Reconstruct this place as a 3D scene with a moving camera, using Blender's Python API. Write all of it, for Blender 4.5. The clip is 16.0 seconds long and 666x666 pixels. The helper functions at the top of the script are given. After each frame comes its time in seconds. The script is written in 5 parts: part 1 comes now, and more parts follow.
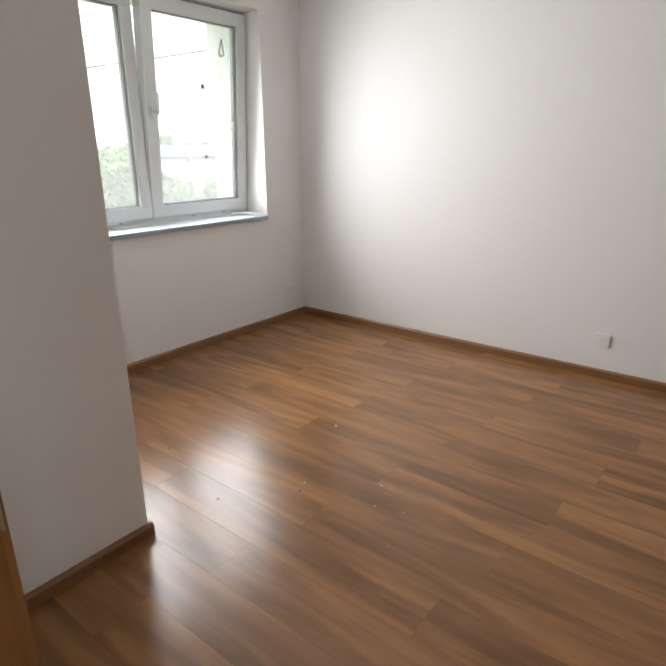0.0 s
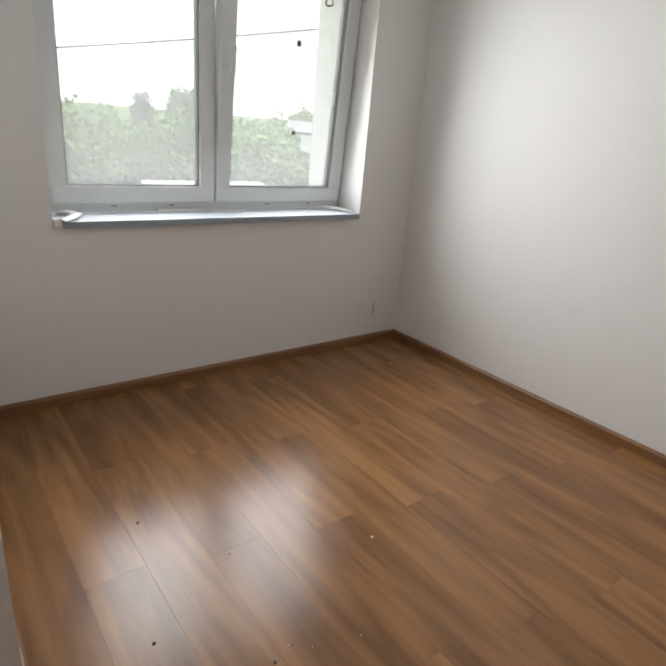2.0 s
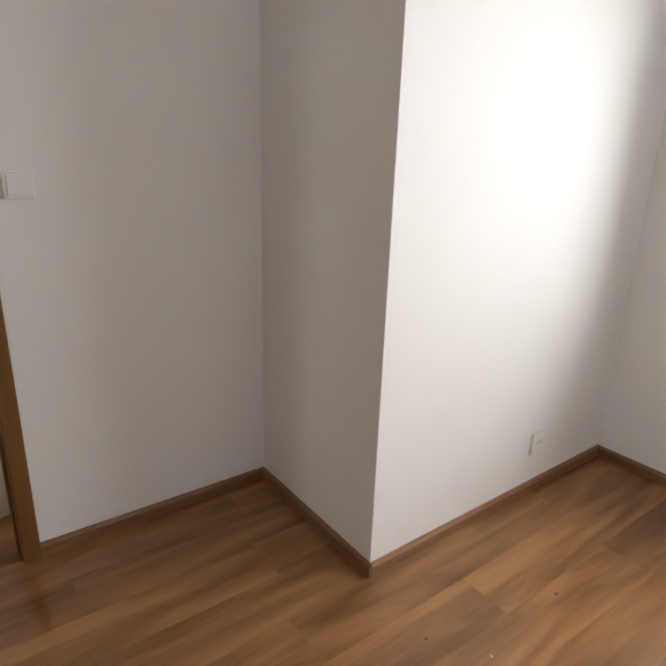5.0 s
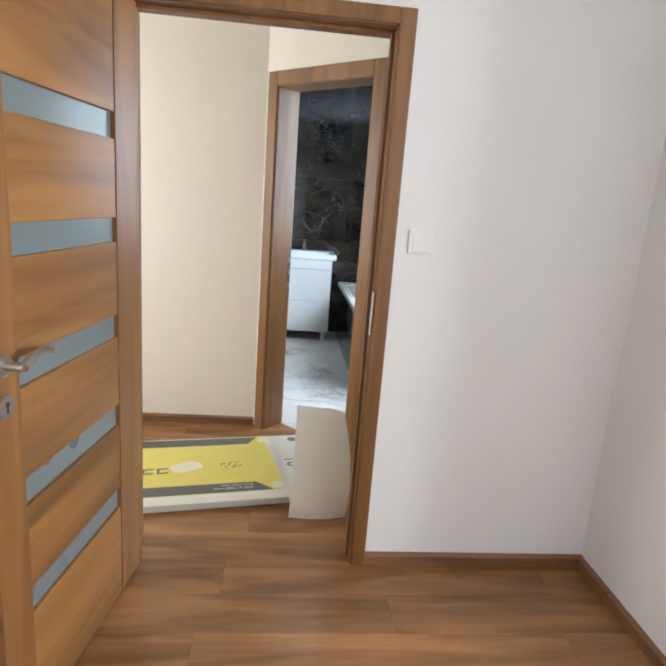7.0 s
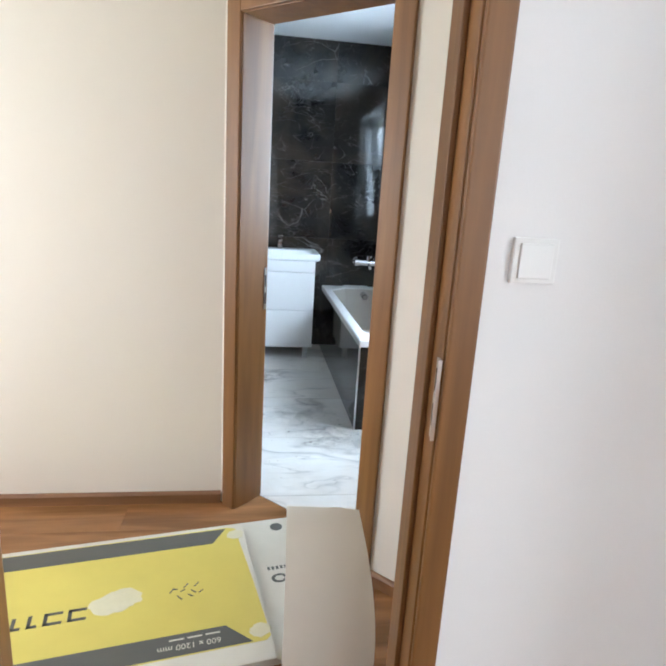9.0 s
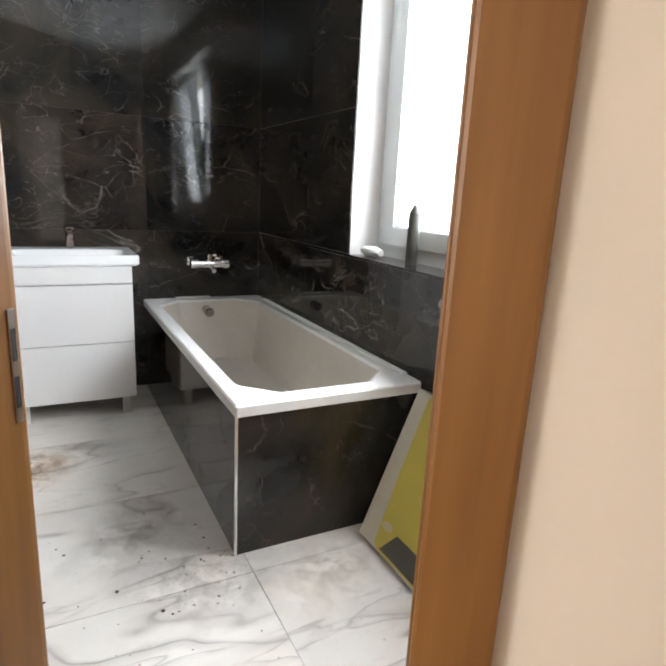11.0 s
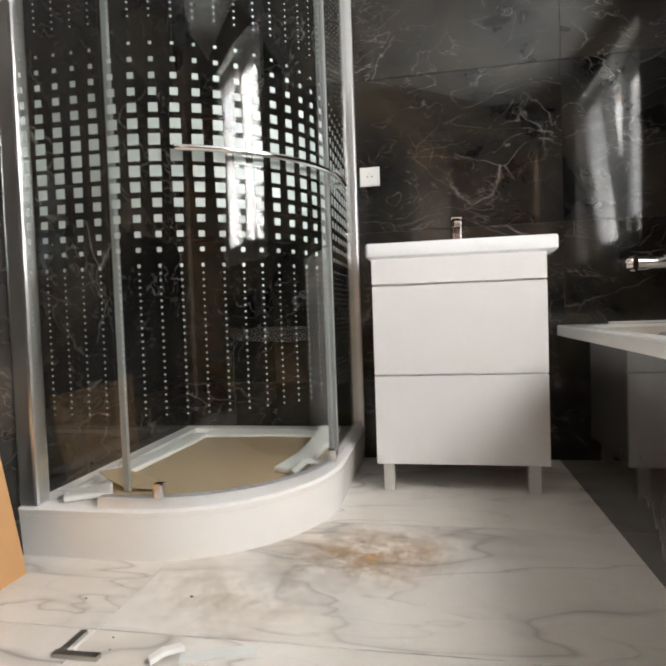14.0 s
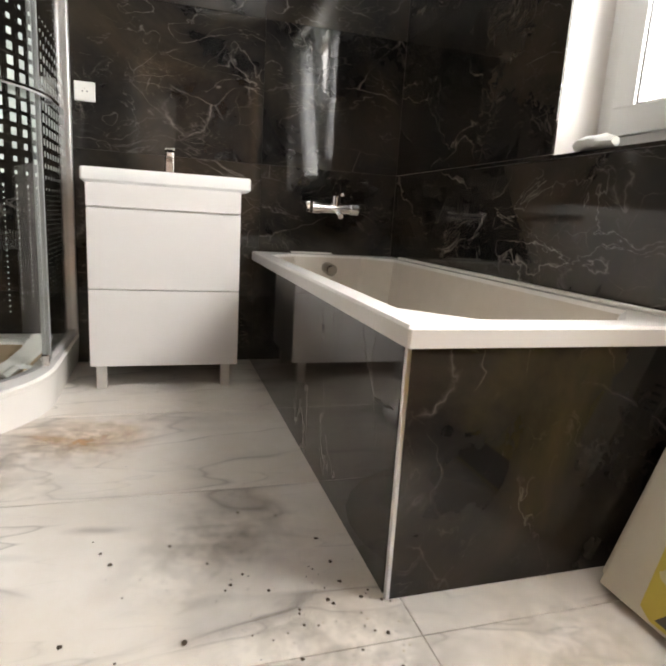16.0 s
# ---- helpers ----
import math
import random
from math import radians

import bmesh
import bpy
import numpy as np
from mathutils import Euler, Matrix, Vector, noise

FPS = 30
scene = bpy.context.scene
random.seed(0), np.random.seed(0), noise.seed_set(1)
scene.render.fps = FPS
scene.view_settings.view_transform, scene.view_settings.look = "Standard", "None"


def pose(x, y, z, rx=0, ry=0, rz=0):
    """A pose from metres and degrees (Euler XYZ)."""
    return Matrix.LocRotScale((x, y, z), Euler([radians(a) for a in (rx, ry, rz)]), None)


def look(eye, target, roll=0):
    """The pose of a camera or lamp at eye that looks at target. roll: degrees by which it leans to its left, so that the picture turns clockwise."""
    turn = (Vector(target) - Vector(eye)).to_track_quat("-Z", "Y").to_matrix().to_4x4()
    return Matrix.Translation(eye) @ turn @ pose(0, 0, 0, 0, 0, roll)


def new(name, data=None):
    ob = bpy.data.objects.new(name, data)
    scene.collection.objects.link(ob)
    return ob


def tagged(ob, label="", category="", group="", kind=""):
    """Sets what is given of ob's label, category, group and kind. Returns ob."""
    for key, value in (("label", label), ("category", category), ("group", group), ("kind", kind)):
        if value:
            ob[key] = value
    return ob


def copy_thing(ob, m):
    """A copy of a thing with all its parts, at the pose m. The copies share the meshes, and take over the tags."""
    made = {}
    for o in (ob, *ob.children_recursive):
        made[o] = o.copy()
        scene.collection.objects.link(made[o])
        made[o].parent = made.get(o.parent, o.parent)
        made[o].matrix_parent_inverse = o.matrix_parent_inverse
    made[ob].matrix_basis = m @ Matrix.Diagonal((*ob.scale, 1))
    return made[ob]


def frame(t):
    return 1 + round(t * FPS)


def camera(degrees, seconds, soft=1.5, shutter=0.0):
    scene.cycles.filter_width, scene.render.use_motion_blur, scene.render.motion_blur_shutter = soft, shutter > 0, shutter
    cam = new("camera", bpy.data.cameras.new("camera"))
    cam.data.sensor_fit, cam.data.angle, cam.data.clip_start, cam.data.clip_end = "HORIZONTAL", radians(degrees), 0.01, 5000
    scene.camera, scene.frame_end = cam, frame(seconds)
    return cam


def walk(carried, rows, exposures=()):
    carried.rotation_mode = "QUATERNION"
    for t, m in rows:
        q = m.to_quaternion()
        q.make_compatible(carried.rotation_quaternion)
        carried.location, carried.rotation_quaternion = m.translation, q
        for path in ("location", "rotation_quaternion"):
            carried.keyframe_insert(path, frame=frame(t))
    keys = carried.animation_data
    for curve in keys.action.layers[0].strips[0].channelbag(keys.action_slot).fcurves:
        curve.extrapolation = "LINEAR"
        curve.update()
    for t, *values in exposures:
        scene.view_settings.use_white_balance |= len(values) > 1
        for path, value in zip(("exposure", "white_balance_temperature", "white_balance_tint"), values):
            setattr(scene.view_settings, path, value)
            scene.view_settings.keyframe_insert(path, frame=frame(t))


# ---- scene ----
# camera and walk
cam = camera(62.2, 16.0, soft=2.4)
PATH = [
    (0.0, look((0.165, 0.181, 1.385), (1.342, -1.308, 0.755), -0.4)),
    (0.5, look((0.319, 0.088, 1.367), (1.588, -1.3, 0.685), -2.6)),
    (1.0, look((0.515, -0.091, 1.35), (1.755, -1.514, 0.691), -1.2)),
    (1.5, look((0.588, -0.361, 1.348), (1.944, -1.672, 0.681), 3.2)),
    (2.0, look((0.624, -0.69, 1.38), (2.089, -1.865, 0.691), 4.9)),
    (2.5, look((0.815, -0.97, 1.404), (2.303, -2.158, 0.79), 8.0)),
    (3.0, look((0.97, -1.259, 1.409), (2.756, -1.989, 0.881), 4.8)),
    (3.5, look((0.996, -1.527, 1.417), (2.925, -1.734, 0.929), 5.2)),
    (4.0, look((0.853, -1.695, 1.457), (2.719, -1.287, 0.864), 5.6)),
    (4.5, look((0.781, -1.814, 1.424), (2.34, -0.725, 0.806), 3.1)),
    (5.0, look((0.707, -1.948, 1.431), (1.852, -0.43, 0.811), 1.9)),
    (5.2, look((0.65, -1.989, 1.442), (1.631, -0.359, 0.825), 1.8)),
    (7.5, look((0.478, -1.922, 1.418), (0.642, 0.02, 0.971), 4.7)),
    (8.0, look((0.456, -1.612, 1.411), (0.707, 0.325, 0.981), 5.1)),
    (8.5, look((0.419, -1.303, 1.42), (0.747, 0.618, 0.972), 3.6)),
    (9.0, look((0.47, -0.937, 1.407), (0.761, 0.979, 0.914), 3.5)),
    (9.5, look((0.471, -0.609, 1.395), (0.777, 1.293, 0.854), 4.7)),
    (10.0, look((0.473, -0.263, 1.429), (0.973, 1.577, 0.825), 4.5)),
    (12.3, look((0.765, 1.264, 0.812), (1.88, 2.9, 0.53), 2.0)),
    (12.5, look((0.774, 1.342, 0.748), (1.741, 3.065, 0.437), 1.3)),
    (13.0, look((0.731, 1.55, 0.681), (1.196, 3.484, 0.468), -1.9)),
    (13.5, look((0.64, 1.624, 0.672), (0.606, 3.617, 0.516), -1.7)),
    (14.0, look((0.6, 1.639, 0.661), (0.236, 3.604, 0.583), -2.0)),
    (14.5, look((0.58, 1.635, 0.664), (0.129, 3.583, 0.604), -1.8)),
    (15.0, look((0.627, 1.588, 0.671), (0.496, 3.58, 0.543), -0.1)),
    (15.5, look((0.692, 1.446, 0.682), (1.001, 3.404, 0.4225), 2.1)),
    (16.0, look((0.67, 1.243, 0.756), (1.256, 3.112, 0.352), 3.5)),
]
STOPS = [
    (0.0, 1.03, 6600, 12), (0.5, 1.06, 6650, 12), (1.0, 0.90, 6600, 12), (1.5, 0.76, 6600, 12), (2.5, 0.50, 6600, 12), (3.0, 0.32, 6450, 12), (3.5, 0.28, 6400, 12), (4.0, 0.36, 6400, 12),
    (4.5, 0.76, 6450, 12), (5.0, 1.13, 6700, 12), (7.5, 2.30, 5900, 9), (8.5, 2.34, 5850, 9), (9.0, 2.32, 5800, 9), (10.0, 2.25, 5700, 10), (12.3, 2.2, 9400, 26), (14.5, 2.18, 7800, 19), (15.5, 2.25, 7900, 19), (16.0, 2.28, 8400, 21)]
walk(cam, PATH, STOPS)

# world and sun
world = bpy.data.worlds.new("world")
scene.world = world
world.use_nodes = True
wn = world.node_tree.nodes
wl = world.node_tree.links
sky = wn.new("ShaderNodeTexSky")
sky.sky_type, sky.sun_disc = "NISHITA", False
sky.sun_elevation, sky.sun_rotation = radians(48), radians(215)
sky.air_density, sky.dust_density = 1.0, 3.0
clouds = wn.new("ShaderNodeTexNoise")
clouds.inputs["Scale"].default_value, clouds.inputs["Detail"].default_value = 4.0, 6.0
coord = wn.new("ShaderNodeTexCoord")
squash = wn.new("ShaderNodeMapping")
squash.inputs["Scale"].default_value = (1, 1, 2.6)
wl.new(coord.outputs["Generated"], squash.inputs["Vector"])
wl.new(squash.outputs[0], clouds.inputs["Vector"])
cloud_ramp = wn.new("ShaderNodeValToRGB")
cloud_ramp.color_ramp.elements[0].position, cloud_ramp.color_ramp.elements[1].position = 0.36, 0.62
cloud_ramp.color_ramp.elements[0].color = (5.6, 6.0, 6.7, 1)
cloud_ramp.color_ramp.elements[1].color = (17.0, 17.0, 17.0, 1)
wl.new(clouds.outputs["Fac"], cloud_ramp.inputs[0])
sky_mix = wn.new("ShaderNodeMixRGB")
sky_mix.inputs[0].default_value = 0.8
wl.new(sky.outputs[0], sky_mix.inputs[1])
wl.new(cloud_ramp.outputs[0], sky_mix.inputs[2])
wl.new(sky_mix.outputs[0], wn["Background"].inputs[0])
wn["Background"].inputs[1].default_value = 0.15
sun = new("sun", bpy.data.lights.new("sun", "SUN"))
sun.data.energy, sun.data.angle, sun.data.color = 5.0, radians(6), (1.0, 0.96, 0.90)
sun.matrix_world = look((0, 0, 20), (6, 8, 0))


def added_sky_lamp(x, y0, y1, z0, z1, watts, colour, way=-1, lean=0.0, spread=180, down=0.0):
    """An added area lamp that stands in for the sky's light through one opening; lean is the tilt of an opened
    casement.
    """
    lamp = new("added_sky_lamp", bpy.data.lights.new("added_sky_lamp", "AREA"))
    lamp.data.shape, lamp.data.size, lamp.data.size_y = "RECTANGLE", y1 - y0, z1 - z0
    lamp.data.energy, lamp.data.color, lamp.data.spread = watts, colour, radians(spread)
    zc = (z0 + z1) / 2
    x += way * math.tan(radians(lean)) * (zc - z0 + 0.08)
    lamp.matrix_world = look((x, (y0 + y1) / 2, zc), (x + way, (y0 + y1) / 2, zc - math.tan(radians(lean + down))))


added_sky_lamp(3.480, -2.01, -1.34, 1.035, 2.225, 10.5, (0.93, 0.97, 1.0), -1, 0.0, 140, 8)
added_sky_lamp(3.500, -2.89, -2.195, 1.035, 2.225, 10.5, (0.93, 0.97, 1.0), -1, 3.6, 140, 5)
added_sky_lamp(2.100, 2.110, 2.665, 1.135, 2.260, 9.5, (0.73, 0.875, 1.0))
added_sky_lamp(2.100, 1.395, 1.950, 1.135, 2.260, 9.5, (0.73, 0.875, 1.0))
# added lamp at an invented, unseen opening, to brighten the hall
added_sky_lamp(-2.12, 0.45, 1.15, 0.95, 2.15, 5.8, (0.97, 0.98, 1.0), 1)

# ---------------------------------------------------------------- materials
def material(name):
    m = bpy.data.materials.new(name)
    m.use_nodes = True
    return m, m.node_tree.nodes, m.node_tree.links, m.node_tree.nodes["Principled BSDF"]


def ramp(nodes, stops):
    r = nodes.new("ShaderNodeValToRGB")
    e = r.color_ramp.elements
    e[0].position, e[0].color = stops[0][0], (*stops[0][1], 1)
    e[1].position, e[1].color = stops[-1][0], (*stops[-1][1], 1)
    for p, c in stops[1:-1]:
        e.new(p).color = (*c, 1)
    return r


def mapped(nodes, links, scale, shift=None, source="Object"):
    c, m = nodes.new("ShaderNodeTexCoord"), nodes.new("ShaderNodeMapping")
    m.inputs["Scale"].default_value = scale
    links.new(c.outputs[source], m.inputs["Vector"])
    if shift is not None:
        links.new(shift, m.inputs["Location"])
    return m.outputs[0]


def noise_tex(nodes, links, vector, scale, detail=4.0, rough=0.55, distort=0.0):
    n = nodes.new("ShaderNodeTexNoise")
    n.inputs["Scale"].default_value, n.inputs["Detail"].default_value = scale, detail
    n.inputs["Roughness"].default_value, n.inputs["Distortion"].default_value = rough, distort
    links.new(vector, n.inputs["Vector"])
    return n.outputs["Fac"]


def mix(nodes, links, fac, a, b, mode="MIX"):
    m = nodes.new("ShaderNodeMixRGB")
    m.blend_type = mode
    for k, v in enumerate((fac, a, b)):
        if isinstance(v, (int, float)):
            m.inputs[k].default_value = v
        elif isinstance(v, tuple):
            m.inputs[k].default_value = (*v, 1)
        else:
            links.new(v, m.inputs[k])
    return m.outputs[0]


def bump(nodes, links, bsdf, height, strength, distance):
    b = nodes.new("ShaderNodeBump")
    b.inputs["Strength"].default_value, b.inputs["Distance"].default_value = strength, distance
    links.new(height, b.inputs["Height"])
    links.new(b.outputs[0], bsdf.inputs["Normal"])


def random_shift(nodes, links, size):
    info = nodes.new("ShaderNodeObjectInfo")
    v = nodes.new("ShaderNodeVectorMath")
    v.operation = "SCALE"
    comb = nodes.new("ShaderNodeCombineXYZ")
    for k in range(3):
        links.new(info.outputs["Random"], comb.inputs[k])
    links.new(comb.outputs[0], v.inputs[0])
    v.inputs["Scale"].default_value = size
    return v.outputs[0], info.outputs["Random"]


def plain(name, colour, rough=0.5, metal=0.0, vary=0.06, scale=30.0, relief=0.0, spec=0.5):
    """A near-uniform surface with faint cloudy variation and fine relief."""
    m, n, l, b = material(name)
    v = mapped(n, l, (1, 1, 1))
    f = noise_tex(n, l, v, scale, 5)
    g = noise_tex(n, l, v, scale * 0.07, 3)
    c = mix(n, l, f, tuple(x * (1 - vary) for x in colour), tuple(min(1, x * (1 + vary)) for x in colour))
    c = mix(n, l, 0.4, c, mix(n, l, g, tuple(x * (1 - 1.5 * vary) for x in colour), tuple(min(1, x * (1 + vary)) for x in colour)))
    l.new(c, b.inputs["Base Color"])
    b.inputs["Metallic"].default_value = metal
    b.inputs["Specular IOR Level"].default_value = spec
    r = n.new("ShaderNodeMapRange")
    l.new(g, r.inputs[0])
    r.inputs[3].default_value, r.inputs[4].default_value = max(0.02, rough * 0.85), min(1, rough * 1.15)
    l.new(r.outputs[0], b.inputs["Roughness"])
    if relief:
        bump(n, l, b, f, 0.35, relief)
    return m


def wood(name, light, dark, along, scale=1.0, rough=0.35, coat=0.0, relief=0.0003, stretch=0.9, spec=0.5):
    """Streaked wood decor; along is the index of the axis of the grain."""
    m, n, l, b = material(name)
    shift, rnd = random_shift(n, l, 17.0)
    s = [14.0 * scale] * 3
    s[along] = stretch * scale
    v = mapped(n, l, s, shift)
    broad = noise_tex(n, l, v, 0.85, 3, 0.5, 0.9)
    fine = noise_tex(n, l, v, 3.6, 6, 0.65, 0.3)
    s2 = [60.0 * scale] * 3
    s2[along] = 2.0 * scale
    pores = noise_tex(n, l, mapped(n, l, s2, shift), 2.0, 3)
    mid = tuple((a + c) / 2 for a, c in zip(light, dark))
    r1 = ramp(n, [(0.33, dark), (0.5, mid), (0.66, light)])
    l.new(broad, r1.inputs[0])
    r2 = ramp(n, [(0.3, tuple(0.72 * x for x in mid)), (0.7, tuple(min(1, 1.25 * x) for x in light))])
    l.new(fine, r2.inputs[0])
    c = mix(n, l, 0.22, r1.outputs[0], r2.outputs[0])
    tone = n.new("ShaderNodeMapRange")
    l.new(rnd, tone.inputs[0])
    tone.inputs[3].default_value, tone.inputs[4].default_value = 0.0, 0.30
    c = mix(n, l, tone.outputs[0], c, tuple(0.62 * x for x in mid))
    rp = ramp(n, [(0.36, (0.84, 0.81, 0.77)), (0.5, (1, 1, 1))])
    l.new(pores, rp.inputs[0])
    c = mix(n, l, 0.3, c, rp.outputs[0], "MULTIPLY")
    l.new(c, b.inputs["Base Color"])
    rr = n.new("ShaderNodeMapRange")
    l.new(fine, rr.inputs[0])
    rr.inputs[3].default_value, rr.inputs[4].default_value = rough * 0.85, rough * 1.25
    l.new(rr.outputs[0], b.inputs["Roughness"])
    b.inputs["Coat Weight"].default_value = coat
    b.inputs["Specular IOR Level"].default_value = spec
    b.inputs["Coat Roughness"].default_value = 0.2
    bump(n, l, b, fine, 0.25, relief)
    return m


def veined(name, base, cloud, vein, vein_scale, thin, rough, dust=None):
    """Marble: clouds, branching veins from a distorted ridge, and dust films."""
    m, n, l, b = material(name)
    shift, rnd = random_shift(n, l, 23.0)
    v = mapped(n, l, (1, 1, 1), shift)
    g = noise_tex(n, l, v, 1.7, 5, 0.6, 0.8)
    rc = ramp(n, [(0.42, base), (0.72, cloud)])
    l.new(g, rc.inputs[0])
    c = rc.outputs[0]
    warp = n.new("ShaderNodeTexNoise")
    warp.inputs["Scale"].default_value, warp.inputs["Detail"].default_value = 2.2, 6.0
    l.new(v, warp.inputs["Vector"])
    bent = mix(n, l, 0.30, v, warp.outputs["Color"], "ADD")
    turn = n.new("ShaderNodeMapping")
    turn.inputs["Rotation"].default_value = (0.5, 0.6, 0.7)
    turn.inputs["Scale"].default_value = (1.0, 1.9, 0.7)
    l.new(bent, turn.inputs["Vector"])
    for k, (sc, w, power) in enumerate(((vein_scale, thin, 0.62), (vein_scale * 2.3, thin * 1.2, 0.42), (vein_scale * 6.0, thin * 1.9, 0.20))):
        ridge = noise_tex(n, l, turn.outputs[0], sc, 4, 0.52, 0.6)
        rv = ramp(n, [(0.5 - w, (0, 0, 0)), (0.5 - w * 0.3, (power * 0.4,) * 3), (0.5, (power,) * 3), (0.5 + w * 0.3, (power * 0.4,) * 3), (0.5 + w, (0, 0, 0))])
        l.new(ridge, rv.inputs[0])
        gate = noise_tex(n, l, v, 1.3 + 1.4 * k, 4, 0.6)
        rg = ramp(n, [(0.50, (0, 0, 0)), (0.68, (1, 1, 1))])
        l.new(gate, rg.inputs[0])
        c = mix(n, l, mix(n, l, 1.0, rv.outputs[0], rg.outputs[0], "MULTIPLY"), c, vein)
    for sc, w, power in ((1.9, 0.0035, 0.40), (4.6, 0.005, 0.20)):
        cell = n.new("ShaderNodeTexVoronoi")
        cell.feature = "DISTANCE_TO_EDGE"
        cell.inputs["Scale"].default_value = sc
        l.new(turn.outputs[0], cell.inputs["Vector"])
        rv = ramp(n, [(0.0, (power,) * 3), (w, (power * 0.35,) * 3), (w * 3, (0, 0, 0))])
        l.new(cell.outputs["Distance"], rv.inputs[0])
        rg = ramp(n, [(0.52, (0, 0, 0)), (0.64, (1, 1, 1))])
        l.new(noise_tex(n, l, v, 1.1 + 0.4 * sc, 5, 0.65), rg.inputs[0])
        c = mix(n, l, mix(n, l, 1.0, rv.outputs[0], rg.outputs[0], "MULTIPLY"), c, vein)
    r_in = None
    if dust:
        f = noise_tex(n, l, mapped(n, l, (1, 1, 1)), 2.2, 6, 0.7)
        rd = ramp(n, [(0.42, (0, 0, 0)), (0.78, (0.6, 0.6, 0.6))])
        l.new(f, rd.inputs[0])
        c = mix(n, l, rd.outputs[0], c, dust)
        r_in = rd.outputs[0]
    l.new(c, b.inputs["Base Color"])
    if r_in is not None:
        rr = n.new("ShaderNodeMapRange")
        l.new(r_in, rr.inputs[0])
        rr.inputs[3].default_value, rr.inputs[4].default_value = rough, rough + 0.06
        l.new(rr.outputs[0], b.inputs["Roughness"])
    else:
        b.inputs["Roughness"].default_value = rough
    return m


def soft_marble(name, base, cloud, vein, vein_scale, thin, rough, dust):
    """White marble: long wandering diagonal veins, pale clouds and a film of warm dust."""
    m, n, l, b = material(name)
    shift, rnd = random_shift(n, l, 23.0)
    v = mapped(n, l, (1, 1, 1), shift)
    g = noise_tex(n, l, v, 1.6, 5, 0.6, 0.8)
    rc = ramp(n, [(0.40, base), (0.74, cloud)])
    l.new(g, rc.inputs[0])
    c = rc.outputs[0]
    turn = n.new("ShaderNodeMapping")
    turn.inputs["Rotation"].default_value = (0, 0, 0.62)
    turn.inputs["Scale"].default_value = (0.45, 1.5, 1.0)
    l.new(v, turn.inputs["Vector"])
    for k, (sc, w, power) in enumerate(((vein_scale, thin * 1.3, 0.85), (vein_scale * 2.1, thin * 0.9, 0.60), (vein_scale * 4.6, thin * 0.8, 0.15))):
        f = noise_tex(n, l, turn.outputs[0], sc, 3, 0.5, 0.3)
        rv = ramp(n, [(0.5 - w, (0, 0, 0)), (0.5 - w * 0.15, (power * 0.4,) * 3), (0.5, (power,) * 3), (0.5 + w * 0.15, (power * 0.35,) * 3), (0.5 + w * 0.4, (0, 0, 0))])
        l.new(f, rv.inputs[0])
        rg = ramp(n, [(0.40, (0, 0, 0)), (0.58, (1, 1, 1))])
        l.new(noise_tex(n, l, v, 1.4 + 1.5 * k, 4, 0.6), rg.inputs[0])
        c = mix(n, l, mix(n, l, 1.0, rv.outputs[0], rg.outputs[0], "MULTIPLY"), c, vein)
    f = noise_tex(n, l, mapped(n, l, (1, 1, 1)), 2.2, 6, 0.7)
    rd = ramp(n, [(0.40, (0.03, 0.03, 0.03)), (0.80, (0.5, 0.5, 0.5))])
    l.new(f, rd.inputs[0])
    c = mix(n, l, rd.outputs[0], c, dust)
    s = noise_tex(n, l, mapped(n, l, (1, 1, 1)), 13.0, 6, 0.75)
    rs = ramp(n, [(0.66, (0, 0, 0)), (0.90, (0.3, 0.3, 0.3))])
    l.new(s, rs.inputs[0])
    c = mix(n, l, rs.outputs[0], c, (0.30, 0.22, 0.15))
    l.new(c, b.inputs["Base Color"])
    rr = n.new("ShaderNodeMapRange")
    l.new(rd.outputs[0], rr.inputs[0])
    rr.inputs[3].default_value, rr.inputs[4].default_value = rough, rough + 0.12
    l.new(rr.outputs[0], b.inputs["Roughness"])
    return m


def grazing(nodes, links, least):
    """Gloss of a thin pane, rising towards grazing angles alike on both faces."""
    w, p, r = nodes.new("ShaderNodeLayerWeight"), nodes.new("ShaderNodeMath"), nodes.new("ShaderNodeMapRange")
    w.inputs["Blend"].default_value = 0.5
    p.operation = "POWER"
    p.inputs[1].default_value = 4.0
    links.new(w.outputs["Facing"], p.inputs[0])
    links.new(p.outputs[0], r.inputs[0])
    r.inputs[3].default_value, r.inputs[4].default_value = least, 0.75
    return r.outputs[0]


def thin_glass(name, tint, gloss):
    """A thin pane: clear, with a mirror film that grows at grazing angles."""
    m, n, l, b = material(name)
    n.remove(b)
    t, g, x = n.new("ShaderNodeBsdfTransparent"), n.new("ShaderNodeBsdfGlossy"), n.new("ShaderNodeMixShader")
    f = grazing(n, l, gloss)
    t.inputs[0].default_value = (*tint, 1)
    g.inputs["Roughness"].default_value = 0.01
    l.new(f, x.inputs[0])
    l.new(t.outputs[0], x.inputs[1])
    l.new(g.outputs[0], x.inputs[2])
    l.new(x.outputs[0], n["Material Output"].inputs[0])
    return m


